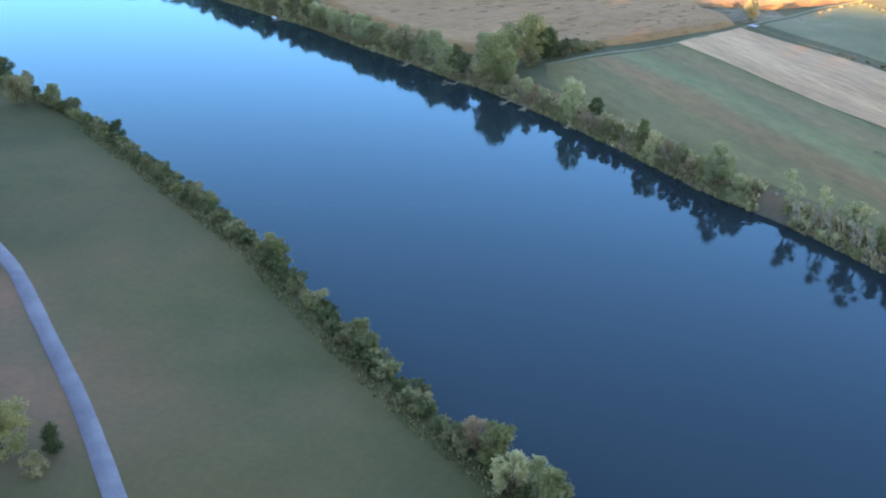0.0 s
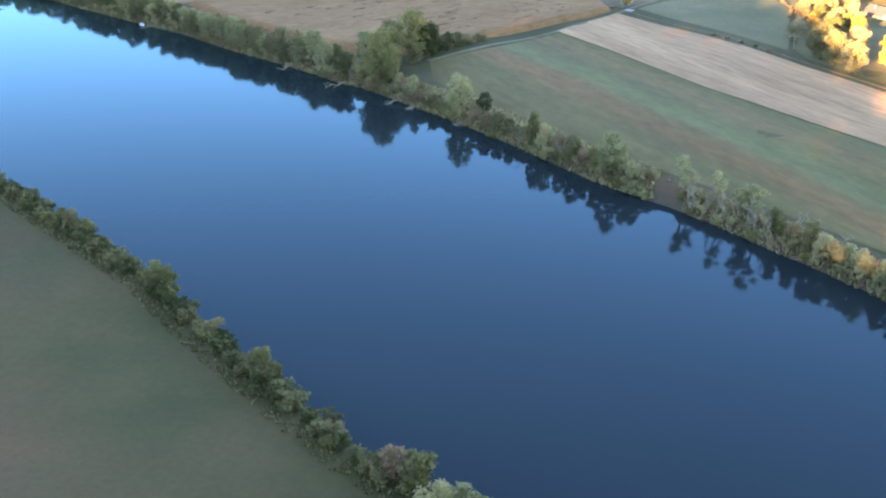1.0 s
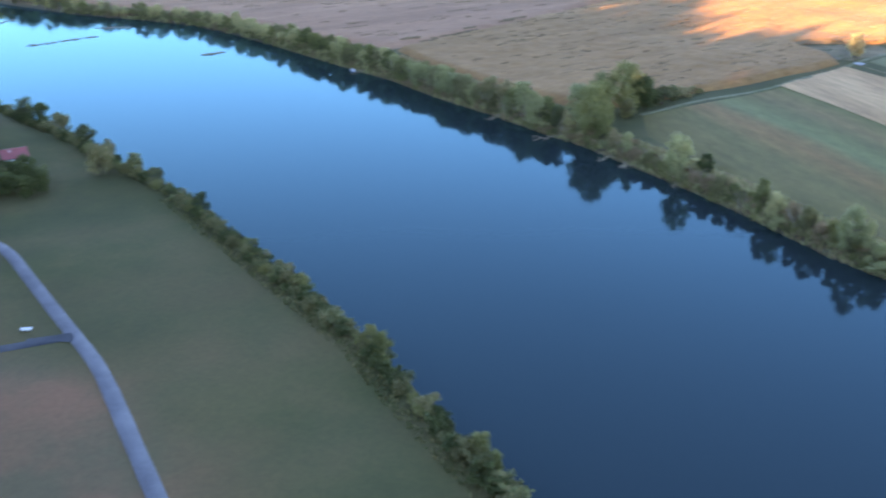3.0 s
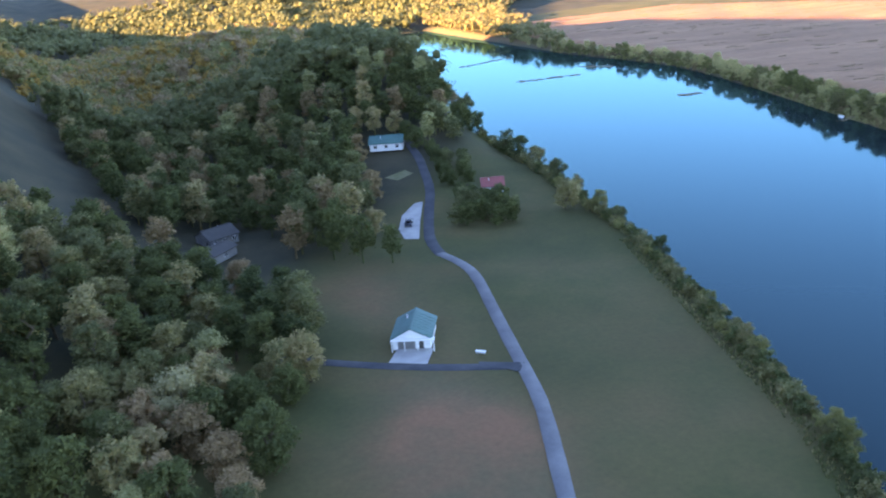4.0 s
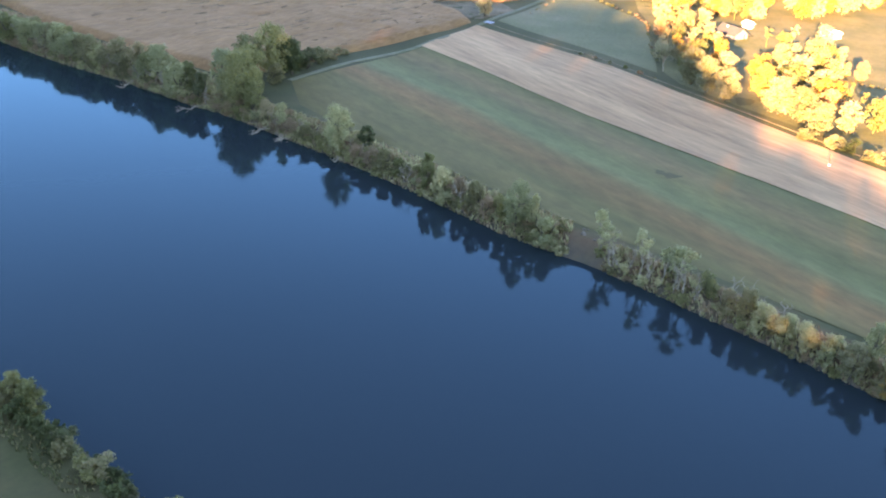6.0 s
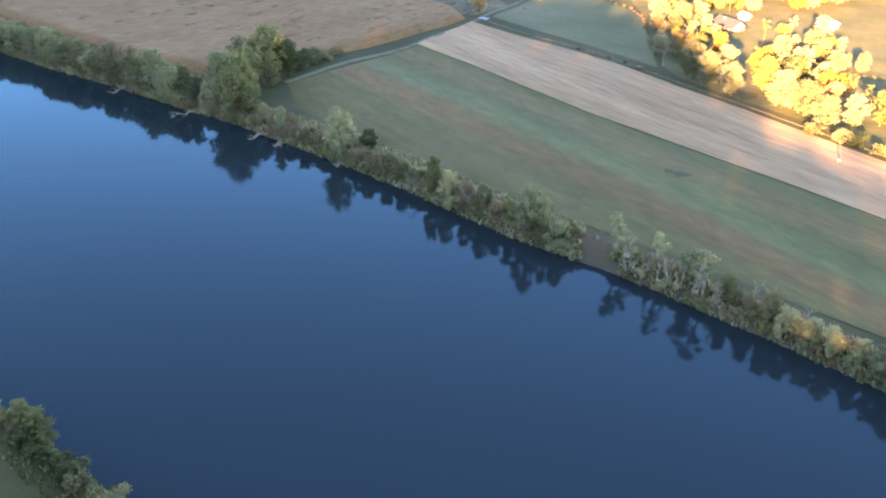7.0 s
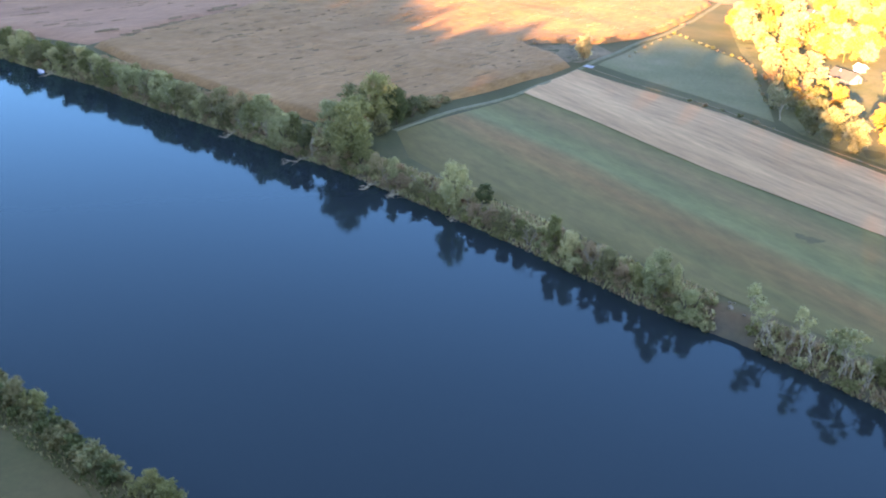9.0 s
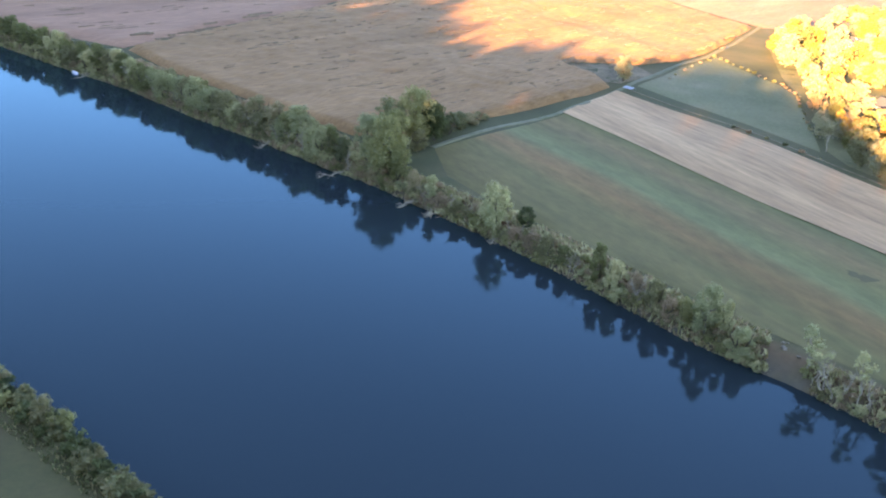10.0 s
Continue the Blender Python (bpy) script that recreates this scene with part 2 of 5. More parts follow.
CROP = band_material()
CORN = two_scale("dry_corn", ((0.318, 0.139, 0.05), (0.392, 0.172, 0.066), (0.46, 0.206, 0.08)), DARKEN, 0.06, 1.3, stretch=(9, 1, 1), turn=ROW_TURN, relief=0.5, amount=0.75)
SOY = two_scale("dry_soy", ((0.35, 0.145, 0.076), (0.43, 0.182, 0.097), (0.5, 0.22, 0.118)), DARKEN, 0.05, 1.2, stretch=(9, 1, 1), turn=ROW_TURN, relief=0.5, amount=0.65)
# dark brown that paints the shade in the gaps between crop rows
GAP_STRIPS = two_scale("dark_row_gaps", ((0.189, 0.115, 0.065), (0.246, 0.149, 0.085), (0.304, 0.189, 0.104)), DARKEN, 0.3, 2.0)
LAWN = two_scale("dry_lawn", ((0.1, 0.1, 0.036), (0.15, 0.128, 0.048), (0.2, 0.155, 0.062)), DARKEN, 0.06, 0.8, amount=0.5)
ROCK = two_scale("grey_rock", ((0.140, 0.103, 0.068), (0.224, 0.167, 0.111), (0.308, 0.230, 0.153)), DARKEN, 0.6, 4.0)
MUD = two_scale("bank_mud", ((0.120, 0.085, 0.044), (0.180, 0.125, 0.064), (0.240, 0.165, 0.088)), DARKEN, 0.2, 2.0)
WHITE_WALL = two_scale("white_siding", ((0.7, 0.7, 0.7), (0.76, 0.76, 0.76), (0.8, 0.8, 0.79)), ((0.85, 0.85, 0.85), (1.05, 1.05, 1.05)), 0.4, 3.0, 0.7, relief=0.05)
GREY_WALL = two_scale("grey_siding", ((0.16, 0.155, 0.155), (0.2, 0.195, 0.195), (0.24, 0.235, 0.23)), DARKEN, 0.4, 3.0, 0.8, relief=0.05, amount=0.2)


def roof_metal(name, c, rough=0.45):
    m, n, l, b = material(name, rough, 0.0, 0.5)
    t = noise_tex(n, l, 0.5, 4)
    r = ramp(n, (0.3, tuple(v * 0.85 for v in c)), (0.7, tuple(v * 1.12 for v in c)))
    l.new(t.outputs["Fac"], r.inputs["Fac"])
    l.new(r.outputs["Color"], b.inputs["Base Color"])
    return m


TEAL = roof_metal("teal_roof_metal", (0.014, 0.13, 0.125), 0.6)
RED = roof_metal("red_roof_metal", (0.36, 0.075, 0.07))
DARK_ROOF = roof_metal("grey_shingles", (0.07, 0.063, 0.06), 0.85)
WHITE_ROOF = roof_metal("white_roof_metal", (0.7, 0.7, 0.7))
PAINT_DARK = roof_metal("dark_blue_paint", (0.02, 0.03, 0.05), 0.25)
RUBBER = roof_metal("black_rubber", (0.02, 0.02, 0.02), 0.8)
GLASS = roof_metal("window_glass", (0.02, 0.025, 0.03), 0.08)


def water_material():
    """Dark river water: a murky body under a glossy surface, with fine ripples along the current."""
    m, n, l, b = material("river_water", 0.6, 0, 0.0)
    t = noise_tex(n, l, 0.008, 3)
    r = ramp(n, (0.3, (0.013, 0.025, 0.027)), (0.7, (0.016, 0.029, 0.031)))
    l.new(t.outputs["Fac"], r.inputs["Fac"])
    l.new(r.outputs["Color"], b.inputs["Base Color"])
    t2 = noise_tex(n, l, 0.5, 3, (1, 2.2, 1), STRIP_TURN)
    bump(n, l, b, t2.outputs["Fac"], 0.1, 0.1)
    gloss = n.new("ShaderNodeBsdfGlossy")
    gloss.inputs["Roughness"].default_value = 0.065
    gloss.inputs["Color"].default_value = (0.2, 0.65, 0.78, 1)
    l.new(b.inputs["Normal"].links[0].from_socket, gloss.inputs["Normal"])
    fres = n.new("ShaderNodeFresnel")
    fres.inputs["IOR"].default_value = 1.31
    l.new(b.inputs["Normal"].links[0].from_socket, fres.inputs["Normal"])
    mix = n.new("ShaderNodeMixShader")
    l.new(fres.outputs[0], mix.inputs[0])
    l.new(b.outputs[0], mix.inputs[1])
    l.new(gloss.outputs[0], mix.inputs[2])
    l.new(mix.outputs[0], n["Material Output"].inputs["Surface"])
    return m


WATER = water_material()


# ---- mesh helpers ----
def mesh_of(name, verts, faces, mat, flat=True):
    me = bpy.data.meshes.new(name)
    me.from_pydata([tuple(v) for v in verts], [], [tuple(f) for f in faces])
    me.materials.append(mat)
    if not flat:
        me.polygons.foreach_set("use_smooth", [True] * len(me.polygons))
    me.update()
    return me


def bm_mesh(name, bm, mat, flat=True):
    me = bpy.data.meshes.new(name)
    bm.normal_update()
    bm.to_mesh(me)
    bm.free()
    me.materials.append(mat)
    if not flat:
        me.polygons.foreach_set("use_smooth", [True] * len(me.polygons))
    return me


def part(name, data, parent, label="", m=None):
    ob = new(name, data)
    ob.parent = parent
    if m is not None:
        ob.matrix_basis = m
    return tagged(ob, label)


def box(bm, x0, x1, y0, y1, z0, z1, bevel=0.0):
    r = bmesh.ops.create_cube(bm, size=1, matrix=Matrix.LocRotScale(((x0 + x1) / 2, (y0 + y1) / 2, (z0 + z1) / 2), None, (x1 - x0, y1 - y0, z1 - z0)))
    if bevel:
        edges = list({e for v in r["verts"] for e in v.link_edges})
        bmesh.ops.bevel(bm, geom=edges, offset=bevel, segments=1, affect="EDGES")


def box_mesh(name, mat, *spans, bevel=0.0):
    bm = bmesh.new()
    box(bm, *spans, bevel)
    return bm_mesh(name, bm, mat)


def draped(name, outline, mat, lift, spacing, label, category, relief=0.0, seed=0, skirt=0.0):
    """A sheet over the ground inside an outline; relief roughens it, and skirt lets its rim fall back to the ground."""
    outline = np.asarray(outline)
    ring = []
    for a, b in zip(outline, np.roll(outline, -1, 0)):
        k = max(1, int(np.hypot(*(b - a)) / (spacing * 1.5)))
        ring += [a + (b - a) * i / k for i in range(k)]
    rim = np.array(ring)
    lo, hi = rim.min(0), rim.max(0)
    gx, gy = np.meshgrid(np.arange(lo[0], hi[0], spacing), np.arange(lo[1], hi[1], spacing))
    rng = np.random.RandomState(seed + 5)
    pts = np.stack([gx.ravel(), gy.ravel()], 1) + rng.uniform(-0.3, 0.3, (gx.size, 2)) * spacing
    x, y = pts.T
    inside = np.zeros(len(pts), bool)
    for (ax, ay), (bx, by) in zip(rim, np.roll(rim, -1, 0)):
        cross = ((ay > y) != (by > y)) & (x < (bx - ax) * (y - ay) / (by - ay + 1e-12) + ax)
        inside ^= cross
    pts = pts[inside]
    if skirt:
        d = np.full(len(pts), 1e9)
        for a, b in zip(rim, np.roll(rim, -1, 0)):
            t = np.clip(((pts - a) @ (b - a)) / ((b - a) @ (b - a)), 0, 1)
            d = np.minimum(d, np.hypot(*(pts - a - t[:, None] * (b - a)).T))
        pts = pts[d > spacing * 0.5]
    every = np.concatenate([rim, pts])
    k = len(rim)
    vs, _, fs, *_ = geometry.delaunay_2d_cdt([Vector(p) for p in every], [], [list(range(k))], 1, 1e-4)
    vs = np.array([tuple(v) for v in vs])
    z = height(vs[:, 0], vs[:, 1]) + lift
    up = np.ones(len(vs))
    up[:k] = 0 if skirt else 1
    z = z + up * (skirt + relief * rng.uniform(-1, 1, len(vs)))
    ob = new(name, mesh_of(name, np.column_stack([vs, z]), fs, mat, flat=False))
    return tagged(ob, label, category, kind="structure")


def ribbon(name, line, width, mat, lift, label, category, step=3.0):
    """A strip of road along a line, draped on the ground, with a slight crown."""
    pts = []
    for a, b in zip(line[:-1], line[1:]):
        k = max(1, int(np.hypot(*(b - a)) / step))
        pts += [a + (b - a) * i / k for i in range(k)]
    pts = np.array(pts + [line[-1]])
    for _ in range(6):
        pts[1:-1] = (pts[:-2] + 2 * pts[1:-1] + pts[2:]) / 4
    tan = np.gradient(pts, axis=0)
    nrm = np.stack([-tan[:, 1], tan[:, 0]], 1) / np.hypot(*tan.T)[:, None]
    offs, rise = (-0.5, -0.46, 0, 0.46, 0.5), (-0.12, 0.0, 0.04, 0.0, -0.12)
    rng = np.random.RandomState(3)
    wob = 1 + 0.04 * rng.uniform(-1, 1, len(pts))
    verts = []
    for p, q, w in zip(pts, nrm, wob):
        for o, r in zip(offs, rise):
            c = p + q * width * o * w
            verts.append((c[0], c[1], hz(*c) + lift + r))
    faces = [(5 * i + j, 5 * i + j + 1, 5 * i + j + 6, 5 * i + j + 5) for i in range(len(pts) - 1) for j in range(4)]
    return tagged(new(name, mesh_of(name, verts, faces, mat, flat=False)), label, category, kind="structure")


# ---- ground and water ----
def spread(lo, hi, step, out_lo, out_hi, grow=1.22):
    mid = list(np.arange(lo, hi + step / 2, step))
    left, right, s = [], [], step
    v = lo
    while v > out_lo:
        s *= grow
        v -= min(s, 160)
        left.append(v)
    s, v = step, mid[-1]
    while v < out_hi:
        s *= grow
        v += min(s, 160)
        right.append(v)
    return np.array(left[::-1] + mid + right)


def build_ground():
    gx = spread(-300 * U, 60 * U, 3.0, -3300, 3300, 1.04)
    gy = spread(15 * U, 260 * U, 2.6, -3300, 3300, 1.06)
    x, y = np.meshgrid(gx, gy)
    z = height(x, y)
    nx, ny = len(gx), len(gy)
    i = np.arange(nx * ny).reshape(ny, nx)
    faces = np.stack([i[:-1, :-1], i[:-1, 1:], i[1:, 1:], i[1:, :-1]], -1).reshape(-1, 4)
    me = bpy.data.meshes.new("ground")
    me.from_pydata(np.stack([x.ravel(), y.ravel(), z.ravel()], 1).tolist(), [], faces.tolist())
    me.polygons.foreach_set("use_smooth", [True] * len(me.polygons))
    me.materials.append(GROUND)
    far, near = bank_distance(FAR_BANK, x, y), -bank_distance(NEAR_BANK, x, y)

    def spot(cx, cy, rx, ry):
        return np.exp(-((x / U - cx) / rx) ** 2 - ((y / U - cy) / ry) ** 2)
    dry = 1.15 * spot(-90, 46.5, 14, 8) + 1.0 * spot(-72.7, 38.1, 15, 8) + 0.6 * spot(-100.5, 48.1, 12, 5) + 0.65 * spot(-128.6, 53.2, 16, 6) + 0.12 * spot(-65.5, 51.4, 20, 8) + 0.15 * spot(-97.2, 69.9, 40, 10)
    dry = dry + 0.75 * smooth(far / 1.5) * smooth((9 - far) / 4) * (far > 0) + 0.1 * spot(-46.1, 50.1, 20, 8) + 0.12 * waves(x, y, 45, 8)
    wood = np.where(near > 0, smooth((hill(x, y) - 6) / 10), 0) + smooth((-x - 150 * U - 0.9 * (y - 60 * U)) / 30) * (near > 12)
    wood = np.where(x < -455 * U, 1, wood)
    mud = np.maximum(1 - np.abs(far - 0.2) / 2.6, 1 - np.abs(near - 0.2) / 2.6) + 0.9 * spot(-37.2, 123.9, 3, 3)
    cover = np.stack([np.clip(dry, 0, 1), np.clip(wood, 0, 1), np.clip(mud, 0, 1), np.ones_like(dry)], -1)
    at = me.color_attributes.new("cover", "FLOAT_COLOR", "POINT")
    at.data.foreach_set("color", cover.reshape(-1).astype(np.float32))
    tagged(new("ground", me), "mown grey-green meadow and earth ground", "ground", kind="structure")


build_ground()


def build_water():
    xs = np.concatenate([np.arange(-470, -340, 10), np.arange(-340, 70, 8), np.arange(80, 1500, 60)]) * U
    lo = np.interp(xs, NEAR_BANK[:, 0], NEAR_BANK[:, 1]) - 8
    hi = np.interp(xs, FAR_BANK[:, 0], FAR_BANK[:, 1]) + 8
    verts, n = [], 7
    for a, b, c in zip(xs, lo, hi):
        verts += [(a, b + (c - b) * k / (n - 1), 0.0) for k in range(n)]
    faces = [(n * i + j, n * (i + 1) + j, n * (i + 1) + j + 1, n * i + j + 1) for i in range(len(xs) - 1) for j in range(n - 1)]
    tagged(new("river_water", mesh_of("river_water", verts, faces, WATER, False)), "calm dark blue river water mirroring the sky", "water", kind="structure")


build_water()

# ---- fields and lanes beyond the river ----
draped("stubble_strip", plan("-79.8,201.3 -74,225.2 -57,214 -42,202.8 -20,182.5 -8,170.5 40,126 100,74 92,65 40,106 -12,146.7 -26.2,158.2 -43,171"), STUBBLE, 0.24, 6, "pale tan harvested stubble strip between green fields", "field", 0.05)
draped("green_field", plan("-92.5,166.5 -79,201.4 -42.3,171.6 -25.5,158.8 -11.3,147.3 41,106.5 93,65 55.5,68 -4.7,107.8 -23.9,118.6 -44.6,129.2 -61.1,138.9 -75.5,147.3 -86.1,155"), CROP, 0.07, 6, "banded green and brown cover crop field beside the river", "field", 0.05)
draped("pasture", plan("-70.8,231.6 -46,213 -33.5,202.5 -34.4,212 -39,249 -58.3,276.5 -66.2,252"), two_scale("pasture_grass", ((0.125, 0.126, 0.048), (0.169, 0.150, 0.062), (0.225, 0.175, 0.081)), DARKEN, 0.03, 0.8), 0.07, 6, "small green pasture beside the lane", "field", 0.05)
draped("corn_field", plan("-97.3,171 -94,180 -91.7,187.5 -84.4,203 -78.6,217 -75.8,227.3 -78,231.5 -91,243.8 -74,255 -66,264 -61,281 -57.5,300 -53,330 -88,365 -135,384 -156,333 -164,280 -170,220 -171.5,193.5 -152.8,183.5 -126,172.5 -106.8,165.8"), CORN, 0.05, 2.6, "dry brown standing corn field", "field", 0.3, 1, 1.9)
draped("soybean_field", plan("-173.5,194.5 -172,220 -166,280 -158,333 -137.8,386 -226.5,389.5 -337.7,352.2 -407.4,319.8 -418.6,228 -350.6,211.5 -313.1,212 -277.1,213.5 -240,208 -203.3,198.5"), SOY, 0.05, 5.0, "dry reddish brown soybean field", "field", 0.12, 2, 1.2)
draped("far_crop_field", plan("-50,332 -86,368 -123.9,390 -50.6,491 78.1,535.6 53.3,412.1 -11.9,355"), SOY, 0.05, 8.0, "pinkish brown harvested field in sunlight", "field", 0.1, 3, 0.5)
draped("village_lawn", plan("-32.5,204 -29,196.5 -14,182.3 0,170.5 62,127 116.7,84.4 169.4,163.9 167.3,325.8 95.4,431.8 16.6,423.9 -39.2,336.5 -46.8,298.8 -41.8,262 -33.5,226"), LAWN, 0.06, 8.0, "dry yellow-green lawns of the sunlit village", "lawn", 0.06, 6)
draped("weedy_verge", plan("-77.4,230.4 -90,243.2 -75,253.8 -69.6,247 -71.5,239 -74.3,231"), two_scale("dry_weeds", ((0.13, 0.09, 0.045), (0.19, 0.125, 0.06), (0.25, 0.16, 0.08)), DARKEN, 0.15, 1.2, amount=0.6), 0.09, 2.5, "brown weedy corner between the corn and the lane", "verge", 0.15, 9)
ribbon("field_lane", plan("-93.1,166.9 -87.8,183.8 -80.6,199.4 -76.5,213 -73.6,226 -68,252 -60,277.5 -55.5,300.7 -50.2,337 -20,390 30,450"), 2.2, LANE, 0.16, "pale rutted dirt farm lane", "lane")
ribbon("farm_track", plan("-72.5,228.2 -45,208.2 -20,185.5 -6,172 40,130 115,70"), 0.9, MUD, 0.12, "brown dirt track along the stubble strip", "track")

# ---- road and drives on the near bank ----
ribbon("road", plan("-38,27.5 -58,38.2 -69.5,44.2 -82,49.9 -95,55.8 -106.7,59.6 -123,64.7 -130,67 -136,68 -140.8,66.8"), 2.7, ASPHALT, 0.14, "narrow grey worn asphalt lane", "road")
ribbon("upper_drive", plan("-140,66.8 -146.9,68 -160,74 -172,80 -189,85.7 -198,87"), 3.0, DARK_ASPHALT, 0.13, "dark asphalt drive climbing into the trees", "drive")
ribbon("side_drive", plan("-103.3,58 -105.2,54.9 -107.6,51.6 -110.8,47.4 -115,42.8 -120,37.5"), 2.9, DARK_ASPHALT, 0.12, "dark asphalt drive to the white house", "drive")


# ---- trees ----
def limb(verts, faces, a, b, ra, rb, sides=5):
    a, b = np.asarray(a, float), np.asarray(b, float)
    d = (b - a) / (np.linalg.norm(b - a) + 1e-9)
    u = np.cross(d, (0.3, 0.9, 0.1))
    u /= np.linalg.norm(u)
    v = np.cross(d, u)
    k = len(verts)
    for c, r in ((a, ra), (b, rb)):
        for i in range(sides):
            w = 2 * math.pi * i / sides
            verts.append(c + r * (math.cos(w) * u + math.sin(w) * v))
    faces += [(k + i, k + (i + 1) % sides, k + sides + (i + 1) % sides, k + sides + i) for i in range(sides)]
    faces.append(tuple(k + sides + i for i in range(sides)))


def bent(verts, faces, rng, a, b, ra, rb, steps=4, sway=0.06):
    """A limb that bends on its way."""
    a, b = np.asarray(a, float), np.asarray(b, float)
    length = np.linalg.norm(b - a)
    pts = [a + (b - a) * i / steps + (rng.normal(0, sway * length, 3) * (0 < i < steps)) for i in range(steps + 1)]
    for i in range(steps):
        limb(verts, faces, pts[i], pts[i + 1], ra + (rb - ra) * i / steps, ra + (rb - ra) * (i + 1) / steps)
    return pts


ICO = None


def ico():
    global ICO
    if ICO is None:
        bm = bmesh.new()
        bmesh.ops.create_icosphere(bm, subdivisions=1, radius=1)
        ICO = (np.array([v.co[:] for v in bm.verts]), np.array([[v.index for v in f.verts] for f in bm.faces]))
        bm.free()
    return ICO


def fine_ball():
    bm = bmesh.new()
    bmesh.ops.create_icosphere(bm, subdivisions=2, radius=1)
    out = np.array([v.co[:] for v in bm.verts]), np.array([[v.index for v in f.verts] for f in bm.faces])
    bm.free()
    return out


def leaf_cards(rng, centres, radii, count, size, flat=0.85):
    """Small bent leaf sprays over the shells of a crown's lobes."""
    w = radii ** 2
    pick = rng.choice(len(radii), count, p=w / w.sum())
    d = rng.normal(0, 1, (count, 3))
    d[:, 2] += 0.35
    d /= np.linalg.norm(d, axis=1)[:, None]
    c = centres[pick] + d * (radii[pick] * rng.uniform(0.5, 1.6, count))[:, None] * np.array([1, 1, flat])
    nrm = d + rng.normal(0, 0.7, (count, 3))
    nrm /= np.linalg.norm(nrm, axis=1)[:, None]
    u = np.cross(nrm, rng.normal(0, 1, (count, 3)))
    u /= np.linalg.norm(u, axis=1)[:, None]
    v = np.cross(nrm, u)
    s = size * rng.uniform(0.5, 1.35, count)[:, None]
    q = [c - u * s * rng.uniform(0.3, 0.6, (count, 1)), c + v * s * rng.uniform(-0.55, -0.3, (count, 1)), c + u * s * rng.uniform(0.4, 0.7, (count, 1)) - nrm * s * 0.25,
         c + v * s * rng.uniform(0.3, 0.6, (count, 1))]
    verts = np.stack(q, 1).reshape(-1, 3)
    faces = np.arange(4 * count).reshape(-1, 4)
    return verts, faces


def cores(rng, centres, radii, share=0.52, flat=0.85):
    """The dense leafy insides of the lobes, uneven, so that a crown is not see-through."""
    iv, jf = ico()
    vs, fs = [], []
    for k, (c, r) in enumerate(zip(centres, radii)):
        bumpy = 1 + rng.uniform(-0.22, 0.22, (len(iv), 1))
        vs.append(c + iv * bumpy * r * share * np.array([1, 1, flat]))
        fs.append(jf + k * len(iv))
    return np.concatenate(vs), np.concatenate(fs)


SHAPES, LOBES = {}, {}


